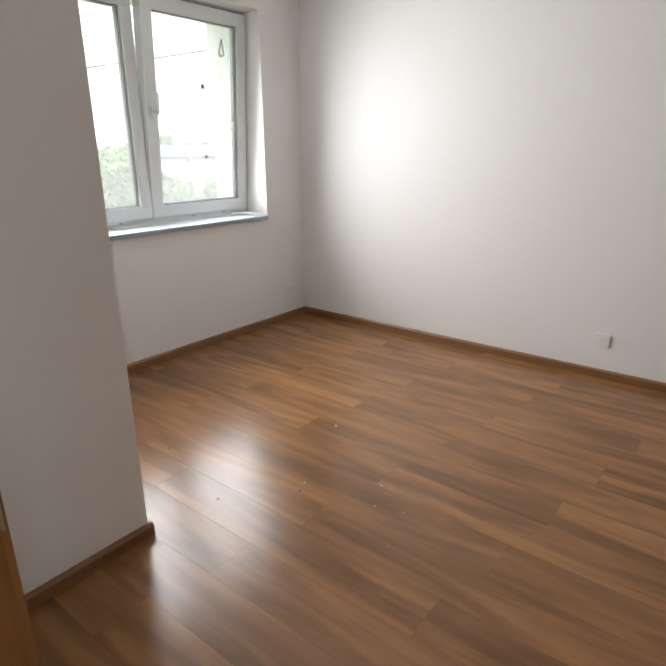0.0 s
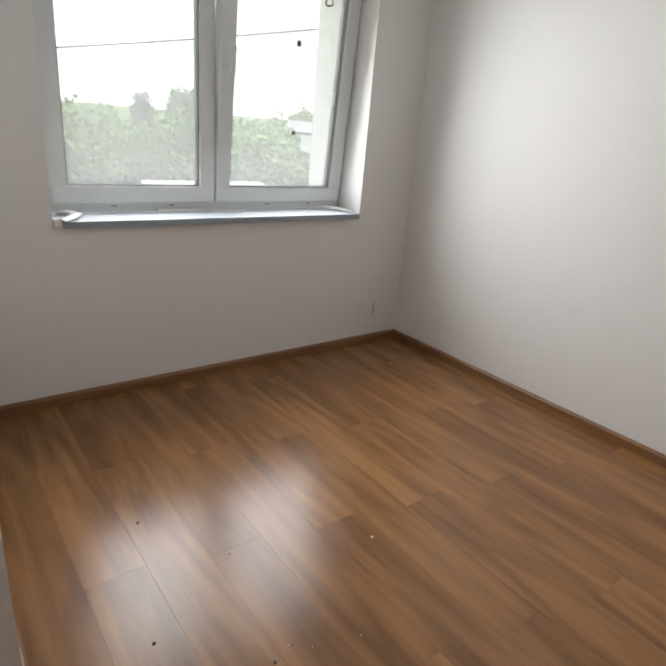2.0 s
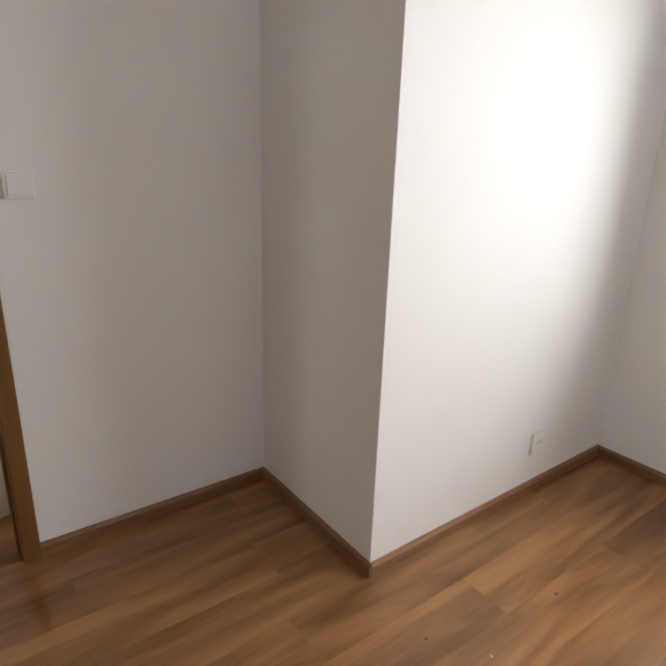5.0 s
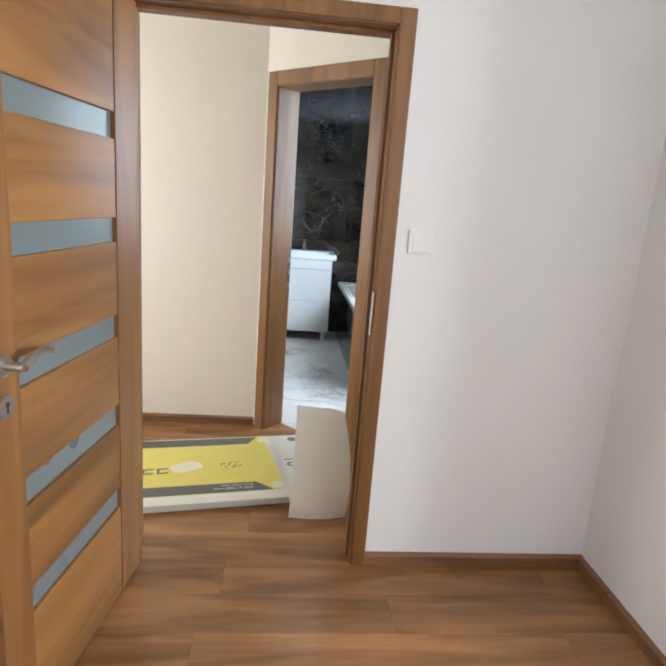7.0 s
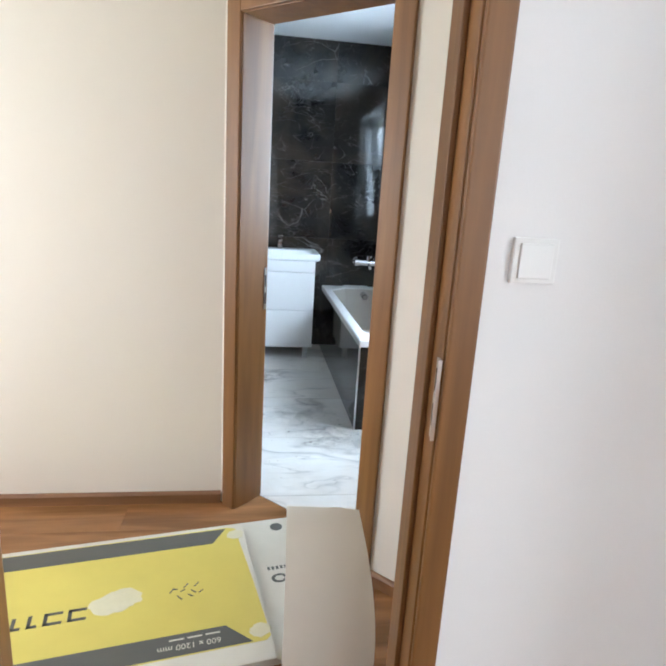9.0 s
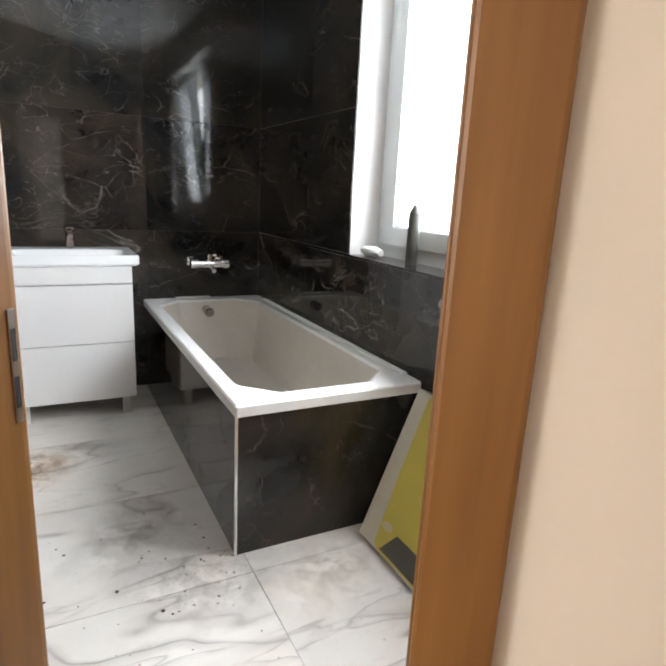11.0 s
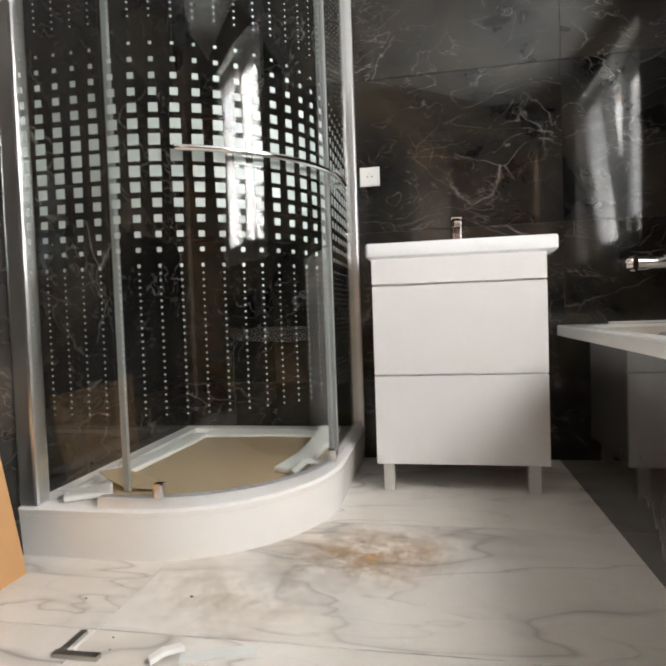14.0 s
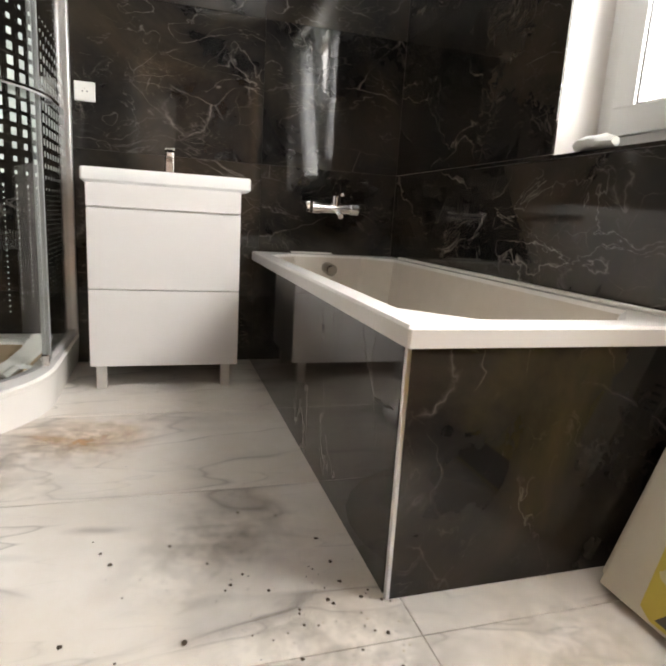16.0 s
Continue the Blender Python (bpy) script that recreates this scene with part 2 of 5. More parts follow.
def hazy_glass(name):
    """Window glass: clear pane with a thin milky film that paints in the bright outdoor haze."""
    m, n, l, b = material(name)
    n.remove(b)
    t, g, x = n.new("ShaderNodeBsdfTransparent"), n.new("ShaderNodeBsdfGlossy"), n.new("ShaderNodeMixShader")
    f = grazing(n, l, 0.05)
    t.inputs[0].default_value = (0.97, 0.98, 0.97, 1)
    g.inputs["Roughness"].default_value = 0.02
    d, y = n.new("ShaderNodeBsdfTranslucent"), n.new("ShaderNodeMixShader")
    d.inputs[0].default_value = (0.95, 0.97, 1, 1)
    film = noise_tex(n, l, mapped(n, l, (1, 1, 1)), 3.0, 5)
    r = n.new("ShaderNodeMapRange")
    l.new(film, r.inputs[0])
    r.inputs[3].default_value, r.inputs[4].default_value = 0.21, 0.29
    l.new(r.outputs[0], y.inputs[0])
    l.new(t.outputs[0], y.inputs[1])
    l.new(d.outputs[0], y.inputs[2])
    l.new(f, x.inputs[0])
    l.new(y.outputs[0], x.inputs[1])
    l.new(g.outputs[0], x.inputs[2])
    l.new(x.outputs[0], n["Material Output"].inputs[0])
    return m


M = {
    "white_wall": plain("white_wall_paint", (0.83, 0.815, 0.795), 0.75, vary=0.02, scale=140, relief=0.0006),
    "beige_wall": plain("beige_wall_paint", (0.81, 0.75, 0.668), 0.75, vary=0.02, scale=140, relief=0.0006),
    "ceiling": plain("ceiling_paint", (0.82, 0.82, 0.81), 0.85, vary=0.02, scale=90, relief=0.0004),
    "floor_wood": wood("laminate_oak", (0.375, 0.180, 0.067), (0.132, 0.055, 0.018), 0, 0.70, 0.23, 0.0, 0.00015, 1.9, 0.5),
    "trim_wood": wood("baseboard_oak", (0.30, 0.145, 0.060), (0.16, 0.072, 0.030), 0, 1.0, 0.4),
    "trim_wood_y": wood("baseboard_oak_across", (0.30, 0.145, 0.060), (0.16, 0.072, 0.030), 1, 1.0, 0.4),
    "door_wood": wood("door_frame_oak", (0.295, 0.137, 0.042), (0.140, 0.060, 0.017), 2, 0.8, 0.38),
    "panel_wood": wood("door_panel_oak", (0.335, 0.160, 0.048), (0.090, 0.036, 0.010), 0, 0.60, 0.38, stretch=1.3),
    "frost": plain("frosted_glass", (0.14, 0.165, 0.168), 0.28, vary=0.03),
    "pvc": plain("white_window_plastic", (0.76, 0.785, 0.78), 0.35, vary=0.015),
    "gasket": plain("grey_gasket", (0.22, 0.22, 0.22), 0.6),
    "sill": plain("white_sill_laminate", (0.72, 0.77, 0.82), 0.3, vary=0.02),
    "sill_edge": plain("grey_sill_film", (0.30, 0.36, 0.40), 0.35, vary=0.06),
    "film": plain("torn_protective_film", (0.70, 0.71, 0.68), 0.45, vary=0.08),
    "plastic": plain("white_switch_plastic", (0.82, 0.81, 0.78), 0.3, vary=0.01),
    "dark": plain("dark_recess", (0.02, 0.02, 0.02), 0.6),
    "steel": plain("brushed_steel", (0.55, 0.54, 0.52), 0.3, 1.0, 0.04, 200),
    "chrome": plain("chrome", (0.85, 0.85, 0.86), 0.07, 1.0, 0.01),
    # chrome with shade put into its colour, for the dim knob and basin tap
    "chrome_in_shade": plain("shaded_chrome", (0.42, 0.41, 0.40), 0.12, 1.0, 0.02),
    "rail": plain("satin_rail", (0.78, 0.78, 0.78), 0.45, 0.55, 0.03),
    "alu": plain("polished_aluminium", (0.86, 0.86, 0.86), 0.32, 1.0, 0.02),
    "black_marble": veined("black_marble_tile", (0.010, 0.0097, 0.0100), (0.050, 0.038, 0.028), (0.52, 0.49, 0.46), 1.7, 0.009, 0.045, (0.040, 0.037, 0.035)),
    "white_marble": soft_marble("white_marble_tile", (0.80, 0.765, 0.72), (0.68, 0.645, 0.60), (0.20, 0.185, 0.18), 1.7, 0.042, 0.30, (0.60, 0.49, 0.37)),
    "grout_dark": plain("dark_grout", (0.07, 0.068, 0.065), 0.8),
    "grout_light": plain("light_grout", (0.52, 0.48, 0.43), 0.85),
    "acrylic": plain("white_acrylic", (0.84, 0.82, 0.79), 0.16, vary=0.02),
    # darker, mottled and rougher acrylic for the inside of the bowl
    "acrylic_bowl": plain("darker_mottled_acrylic", (0.60, 0.545, 0.48), 0.35, vary=0.12, scale=14),
    "lacquer": plain("white_lacquer", (0.80, 0.785, 0.77), 0.22, vary=0.012),
    "ceramic": plain("white_ceramic", (0.84, 0.84, 0.83), 0.08, vary=0.01),
    "seal": plain("milky_edge_seal", (0.26, 0.275, 0.27), 0.35),
    "leg": plain("grey_plastic_leg", (0.55, 0.53, 0.50), 0.35),
    "glass": thin_glass("shower_glass", (0.97, 0.982, 0.974), 0.035),
    "pane": hazy_glass("window_glass"),
    "print": plain("white_glass_print", (0.40, 0.46, 0.435), 0.4, vary=0.02),
    "cardboard": plain("brown_cardboard", (0.50, 0.36, 0.225), 0.85, vary=0.12, scale=24),
    "foam": plain("white_foam_strip", (0.80, 0.79, 0.75), 0.7, vary=0.1),
    "yellow": plain("yellow_printed_card", (0.56, 0.455, 0.095), 0.55, vary=0.14, scale=9),
    "carton_grey": plain("grey_print", (0.085, 0.083, 0.072), 0.55, vary=0.15, scale=18),
    "carton_white": plain("scuffed_white_carton", (0.56, 0.52, 0.43), 0.7, vary=0.16, scale=10),
    "worn": plain("torn_paper", (0.58, 0.53, 0.36), 0.8, vary=0.12, scale=40),
    "sheet": plain("beige_fibre_sheet", (0.74, 0.68, 0.585), 0.5, vary=0.05, scale=8),
    "board": plain("orange_fibreboard", (0.54, 0.29, 0.125), 0.6, vary=0.06, scale=12),
    "anthracite": plain("anthracite_enamel", (0.03, 0.032, 0.035), 0.3),
    "dirt": plain("dark_crumb", (0.07, 0.05, 0.035), 0.9, vary=0.3),
    "pale_dirt": plain("pale_crumb", (0.55, 0.48, 0.36), 0.9, vary=0.2),
    "grass": plain("meadow", (0.075, 0.115, 0.035), 0.9, vary=0.35, scale=0.6),
    "leaf": plain("leaves", (0.120, 0.190, 0.040), 0.7, vary=0.35, scale=1.3),
    "leaf_dark": plain("conifer_leaves", (0.040, 0.062, 0.030), 0.7, vary=0.35, scale=1.3),
    "bark": plain("bark", (0.10, 0.075, 0.05), 0.9, vary=0.3),
    "render_cream": plain("cream_render", (0.62, 0.54, 0.40), 0.85, vary=0.06, scale=2),
    "render_white": plain("white_render", (0.75, 0.75, 0.73), 0.85, vary=0.05, scale=2),
    "roof_grey": plain("grey_roof", (0.16, 0.165, 0.18), 0.7, vary=0.15, scale=6),
    "roof_red": plain("red_tiles", (0.26, 0.10, 0.065), 0.8, vary=0.2, scale=5),
    "house_glass": plain("dark_house_window", (0.05, 0.06, 0.07), 0.1),
    "cable": plain("black_cable", (0.03, 0.03, 0.03), 0.6),
    "pole": plain("weathered_pole", (0.18, 0.17, 0.16), 0.8),
}


# ---------------------------------------------------------------- building helpers
def box(bm, x0, y0, z0, x1, y1, z1, bevel=0.0, m=None):
    a = Vector((min(x0, x1), min(y0, y1), min(z0, z1)))
    c = Vector((max(x0, x1), max(y0, y1), max(z0, z1)))
    made = bmesh.ops.create_cube(bm, size=1.0)
    vs = made["verts"]
    for v in vs:
        v.co = Vector([(a[k] + c[k]) / 2 + v.co[k] * (c[k] - a[k]) for k in range(3)])
    if bevel:
        es = list({e for v in vs for e in v.link_edges})
        vs = list({v for f in bmesh.ops.bevel(bm, geom=es, offset=bevel, segments=2, affect="EDGES", profile=0.6)["faces"] for v in f.verts} | {v for v in vs if v.is_valid})
    if m is not None:
        bmesh.ops.transform(bm, matrix=m, verts=vs)
    return bm


def tube(bm, a, b, r, sides=16, r2=None):
    a, b = Vector(a), Vector(b)
    made = bmesh.ops.create_cone(bm, cap_ends=True, segments=sides, radius1=r, radius2=r if r2 is None else r2, depth=(b - a).length)
    q = (b - a).to_track_quat("Z", "Y").to_matrix().to_4x4()
    bmesh.ops.transform(bm, matrix=Matrix.Translation((a + b) / 2) @ q, verts=made["verts"])
    return bm


def sweep(bm, points, w, h):
    """A bar of section w x h (w across, h upright) along a path in plan."""
    pts = [Vector(p) for p in points]
    rings = []
    for k, p in enumerate(pts):
        d = pts[min(k + 1, len(pts) - 1)] - pts[max(k - 1, 0)]
        d.z = 0
        d.normalize()
        s = Vector((d.y, -d.x, 0)) * w / 2
        u = Vector((0, 0, h / 2))
        rings.append([bm.verts.new(p + x) for x in (-s - u, s - u, s + u, -s + u)])
    for a, b in zip(rings, rings[1:]):
        for k in range(4):
            bm.faces.new((a[k], a[(k + 1) % 4], b[(k + 1) % 4], b[k]))
    bm.faces.new(rings[0][::-1])
    bm.faces.new(rings[-1])
    return bm


def prism(bm, outline, z0, z1):
    """An upright prism over a plan outline."""
    lo = [bm.verts.new((x, y, z0)) for x, y in outline]
    hi = [bm.verts.new((x, y, z1)) for x, y in outline]
    n = len(lo)
    for k in range(n):
        bm.faces.new((lo[k], lo[(k + 1) % n], hi[(k + 1) % n], hi[k]))
    bm.faces.new(hi)
    bm.faces.new(lo[::-1])
    return bm


def loft(bm, rings, close_last=True, close_first=False):
    vs = [[bm.verts.new(p) for p in r] for r in rings]
    for a, b in zip(vs, vs[1:]):
        n = len(a)
        for k in range(n):
            bm.faces.new((a[k], a[(k + 1) % n], b[(k + 1) % n], b[k]))
    if close_last:
        bm.faces.new(vs[-1])
    if close_first:
        bm.faces.new(vs[0][::-1])
    return bm


def finish(bm, name, mat):
    bmesh.ops.recalc_face_normals(bm, faces=bm.faces)
    me = bpy.data.meshes.new(name)
    bm.to_mesh(me)
    bm.free()
    me.materials.append(mat)
    return me


def smooth(ob, angle=35):
    for p in ob.data.polygons:
        p.use_smooth = True
    ob.data.set_sharp_from_angle(angle=radians(angle))
    return ob


def part(name, bm, mat, parent=None, label="", round_it=False):
    ob = new(name, finish(bm, name, M[mat]))
    if parent is not None:
        ob.parent = parent
        ob.matrix_parent_inverse = parent.matrix_world.inverted()
    if label:
        tagged(ob, label)
    if round_it:
        smooth(ob)
    return ob


def empty(name, m, label, category, group="", kind=""):
    ob = new(name)
    ob.matrix_world = m
    ob.empty_display_size = 0.05
    bpy.context.view_layer.update()
    return tagged(ob, label, category, group, kind)


def place(ob, m):
    """Moves a thing built round the origin, with its parts, to its pose."""
    ob.matrix_world = m
    bpy.context.view_layer.update()
    return ob


def structure(name, bm, mat, label, category):
    return tagged(part(name, bm, mat), label, category, kind="structure")


def bm_new():
    return bmesh.new()


def clip(poly, n, d, keep_below=True):
    """Clips a plan polygon by the line n.p = d."""
    out = []
    s = 1 if keep_below else -1
    for k in range(len(poly)):
        a, b = poly[k], poly[(k + 1) % len(poly)]
        fa, fb = s * (n[0] * a[0] + n[1] * a[1] - d), s * (n[0] * b[0] + n[1] * b[1] - d)
        if fa <= 0:
            out.append(a)
        if fa * fb < 0:
            t = fa / (fa - fb)
            out.append((a[0] + t * (b[0] - a[0]), a[1] + t * (b[1] - a[1])))
    return out


# ---------------------------------------------------------------- plan
H = 2.63                       # ceiling
X_WIN, Y_FAR = 3.328, -3.418   # bedroom: window wall and far wall
X_BLK, Y_BLK = 1.804, -0.757   # the block that juts into the bedroom
X_WEST = -1.25
Y_HALL = 1.378                 # hall's end wall
Y_BACK, X_R, X_L = 4.078, 1.86, -0.565   # bathroom
Y_F = 0.82                     # bathroom's front wall beyond the door
R2 = math.sqrt(0.5)
D_ANG = 1.220                  # the slanting wall: (x + y) / sqrt 2 = D_ANG on the hall side
T_ANG = 0.150
A0 = (0.347, 1.378)
SL = 0.42                      # offset where the slant ends on the right

# window openings
WY0, WY1, WZ0, WZ1 = -2.990, -1.213, 0.870, 2.335
BY0, BY1, BZ0, BZ1 = 1.245, 2.815, 0.985, 2.40


def slant(s, d, z=0.0):
    """A point on the slanting wall: s along it, d into the bathroom."""
    return Vector((A0[0] + s * R2 + d * R2, A0[1] - s * R2 + d * R2, z))


SLANT = Matrix(((R2, R2, 0, A0[0]), (-R2, R2, 0, A0[1]), (0, 0, 1, 0), (0, 0, 0, 1)))

# ---------------------------------------------------------------- walls
b = bm_new()
box(b, X_WEST, 0, 0, -0.061, 0.14, H)
box(b, 0.841, 0, 0, X_BLK, 0.14, H)
box(b, -0.061, 0, 2.019, 0.841, 0.14, H)
wall_door = structure("wall_door", b, "white_wall", "white painted bedroom wall around the door", "wall")
b = bm_new()
box(b, X_BLK, Y_BLK, 0, X_WIN + 0.58, 0.14, H)
structure("wall_block", b, "white_wall", "white painted wall block jutting into the bedroom", "wall")
b = bm_new()
box(b, X_WIN, Y_FAR, 0, X_WIN + 0.58, Y_BLK, WZ0)
box(b, X_WIN, Y_FAR, WZ1, X_WIN + 0.58, Y_BLK, H)
box(b, X_WIN, Y_FAR, WZ0, X_WIN + 0.58, WY0, WZ1)
box(b, X_WIN, WY1, WZ0, X_WIN + 0.58, Y_BLK, WZ1)
structure("wall_window", b, "white_wall", "white painted wall with the bedroom window", "wall")
b = bm_new()
box(b, X_WEST - 0.15, Y_FAR - 0.15, 0, X_WIN + 0.58, Y_FAR, H)
structure("wall_far", b, "white_wall", "long plain white painted bedroom wall", "wall")
b = bm_new()
box(b, X_WEST - 0.15, Y_FAR, 0, X_WEST, 0.14, H)
structure("wall_west", b, "white_wall", "plain white painted bedroom wall", "wall")
# hall
b = bm_new()
box(b, -2.2, 0.1405, 0, -0.061, 0.146, H)
box(b, 0.841, 0.1405, 0, 1.66, 0.146, H)
box(b, -0.061, 0.1405, 2.019, 0.841, 0.146, H)
structure("wall_hall_front", b, "beige_wall", "beige painted hall wall around the bedroom door", "wall")
b = bm_new()
box(b, -2.2, Y_HALL, 0, A0[0], Y_HALL + 0.15, H)
wall_hall_end = structure("wall_hall_end", b, "beige_wall", "plain beige painted hall wall", "wall")
b = bm_new()
box(b, 0.0, 0, 0, 0.080, T_ANG - 0.012, H, m=SLANT)
box(b, 0.760, 0, 0, 1.735, T_ANG - 0.012, H, m=SLANT)
box(b, 0.080, 0, 2.04, 0.760, T_ANG - 0.012, H, m=SLANT)
wall_slant = structure("wall_slant", b, "beige_wall", "beige slanting hall wall with the bathroom doorway", "wall")
# unseen hall end; its opening is added to let daylight in
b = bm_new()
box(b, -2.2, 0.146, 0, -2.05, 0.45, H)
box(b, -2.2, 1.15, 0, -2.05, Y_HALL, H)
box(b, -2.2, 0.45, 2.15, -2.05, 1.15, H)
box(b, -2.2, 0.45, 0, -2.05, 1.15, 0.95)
structure("wall_hall_west", b, "beige_wall", "unseen beige hall wall with an added opening for daylight", "wall")
# bathroom
b = bm_new()
box(b, X_L - 0.15, Y_BACK + 0.008, 0, X_R + 0.3, Y_BACK + 0.16, H)
wall_back = structure("wall_bath_back", b, "grout_dark", "bathroom wall clad in glossy black marble tiles", "wall")
b = bm_new()
box(b, X_L - 0.15, Y_HALL + 0.15, 0, X_L - 0.008, Y_BACK + 0.008, H)
wall_left = structure("wall_bath_left", b, "grout_dark", "bathroom wall behind the shower, black marble tiles", "wall")
b = bm_new()
XO = X_R + 0.30
box(b, X_R + 0.008, Y_F, 0, XO, Y_BACK + 0.008, BZ0)
box(b, X_R + 0.008, Y_F, BZ1, XO, Y_BACK + 0.008, H)
box(b, X_R + 0.008, Y_F, BZ0, XO, BY0, BZ1)
box(b, X_R + 0.008, BY1, BZ0, XO, Y_BACK + 0.008, BZ1)
wall_right = structure("wall_bath_window", b, "white_wall", "bathroom window wall with black marble tiles", "wall")
b = bm_new()
box(b, 1.12, 0.705, 0, XO, Y_F - 0.008, H)
wall_front = structure("wall_bath_front", b, "grout_dark", "black tiled bathroom wall with the radiator", "wall")
# ceilings
b = bm_new()
box(b, X_WEST - 0.15, Y_FAR - 0.15, H, X_WIN + 0.58, 0.14, H + 0.15)
structure("ceiling_bedroom", b, "ceiling", "white painted bedroom ceiling", "ceiling")
b = bm_new()
prism(b, [(-2.2, 0.1402), (1.74, 0.1402), (1.12, 0.76), (A0[0] + 0.1, Y_HALL + 0.1), (A0[0], Y_HALL + 0.1), (-2.2, Y_HALL + 0.1)], H, H + 0.15)
structure("ceiling_hall", b, "ceiling", "white painted hall ceiling", "ceiling")
b = bm_new()
prism(b, [(X_L - 0.15, Y_HALL + 0.11), (A0[0] + 0.11, Y_HALL + 0.11), (1.13, 0.705), (XO, 0.705), (XO, Y_BACK + 0.16), (X_L - 0.15, Y_BACK + 0.16)], H + 0.003, H + 0.15)
structure("ceiling_bath", b, "ceiling", "white painted bathroom ceiling", "ceiling")
# floors
b = bm_new()
box(b, X_WEST - 0.15, Y_FAR - 0.15, -0.25, X_WIN + 0.58, 0.14, -0.010)
prism(b, [(-2.2, 0.14), (1.78, 0.14), (1.12, 0.8), (0.55, 1.45), (-2.2, Y_HALL + 0.1)], -0.25, -0.010)
floor_wood = structure("floor", b, "trim_wood", "warm brown oak laminate plank floor", "floor")
b = bm_new()
prism(b, [(X_L - 0.15, Y_HALL + 0.11), (0.56, Y_HALL + 0.11), (1.13, 0.805), (1.13, 0.705), (XO, 0.705), (XO, Y_BACK + 0.16), (X_L - 0.15, Y_BACK + 0.16)], -0.25, -0.0105)
floor_tile = structure("floor_bath", b, "grout_light", "white marble tile bathroom floor with construction dust", "floor")


# baseboards
def baseboard(ax, x0, y0, x1, y1, nx, ny):
    """A skirting run from (x0, y0) to (x1, y1), proud of its wall along (nx, ny)."""
    b = bm_new()
    t = 0.016
    prof = [(0, 0.0), (t, 0.0), (t, 0.042), (t * 0.55, 0.052), (0, 0.054)]
    rings = [[Vector((px + nx * d, py + ny * d, z)) for d, z in prof] for px, py in ((x0, y0), (x1, y1))]
    loft(b, rings, True, True)
    return tagged(part("baseboard", b, ax), "brown oak-look skirting board along the wall", "baseboard", kind="structure")


baseboard("trim_wood", 0.875, 0, X_BLK, 0, 0, -1)
baseboard("trim_wood_y", X_BLK, 0, X_BLK, Y_BLK - 0.016, -1, 0)
baseboard("trim_wood", X_BLK, Y_BLK, X_WIN, Y_BLK, 0, -1)
baseboard("trim_wood_y", X_WIN, Y_BLK, X_WIN, Y_FAR, -1, 0)
baseboard("trim_wood", X_WIN, Y_FAR, X_WEST, Y_FAR, 0, 1)
baseboard("trim_wood", -0.084, 0, X_WEST, 0, 0, -1)
baseboard("trim_wood", -2.05, Y_HALL, A0[0], Y_HALL, 0, -1)
baseboard("trim_wood_y", A0[0] + 0.822 * R2, A0[1] - 0.822 * R2, A0[0] + 1.74 * R2, A0[1] - 1.74 * R2, -R2, -R2)


# ---------------------------------------------------------------- doors
def door_frame(name, s0, s1, top, outer, depth, m, label, rebate):
    """Jambs, head and casings round an opening s0..s1; outer is the casings' outline (left, right, top)."""
    e = empty(name, m, label, "door frame", kind="structure")
    for a0, a1, z0, z1 in ((s0 - 0.024, s0, 0, top + 0.024), (s1, s1 + 0.024, 0, top + 0.024), (s0, s1, top, top + 0.024)):
        b = bm_new()
        box(b, a0, -0.004, z0, a1, depth + 0.004, z1, 0.002, m)
        part("head" if z0 else "jamb", b, "door_wood", e)
    o0, o1, oz = outer
    for d0, d1 in ((-0.016, -0.0005), (depth + 0.0005, depth + 0.016)):
        for a0, a1, z0, z1 in ((o0, s0 - 0.004, 0, oz), (s1 + 0.004, o1, 0, oz), (s0 - 0.004, s1 + 0.004, top + 0.004, oz)):
            b = bm_new()
            box(b, a0, d0, z0, a1, d1, z1, 0.005, m)
            part("casing", b, "door_wood", e)
    for a0, a1, z0, z1 in () if rebate is None else ((s0, s0 + 0.012, 0, top), (s1 - 0.012, s1, 0, top), (s0 + 0.012, s1 - 0.012, top - 0.012, top)):
        b = bm_new()
        box(b, a0, rebate, z0, a1, rebate + 0.030, z1, 0.003, m)
        part("stop", b, "door_wood", e)
    return e


frame_bed = door_frame("door_frame_1", -0.038, 0.818, 1.996, (-0.084, 0.876, 2.050), 0.146, Matrix.Identity(4), "oak-look door frame of the bedroom doorway", 0.050)
b = bm_new()
box(b, 0.8155, 0.002, 0.96, 0.8175, 0.018, 1.12, 0.0005)
box(b, 0.810, -0.0075, 0.96, 0.8175, -0.0045, 1.12, 0.0005)
part("strike_plate", b, "steel", frame_bed, "steel strike plate")
for z0 in (0.985, 1.055):
    b = bm_new()
    box(b, 0.8145, 0.006, z0, 0.8158, 0.013, z0 + 0.045)
    part("strike_hole", b, "dark", frame_bed, "dark latch hole")
frame_bath = door_frame("door_frame_2", 0.098, 0.742, 2.015, (0.024, 0.822, 2.093), T_ANG, SLANT, "oak-look door frame of the bathroom doorway", None)
b = bm_new()
box(b, 0.098, 0.142, 0.90, 0.1005, 0.154, 1.08, 0.0005, SLANT)
part("strike_plate", b, "steel", frame_bath, "steel strike plate")
for z0 in (0.925, 1.0):
    b = bm_new()
    box(b, 0.1003, 0.144, z0, 0.1012, 0.152, z0 + 0.05, 0, SLANT)
    part("strike_hole", b, "dark", frame_bath, "dark latch hole")


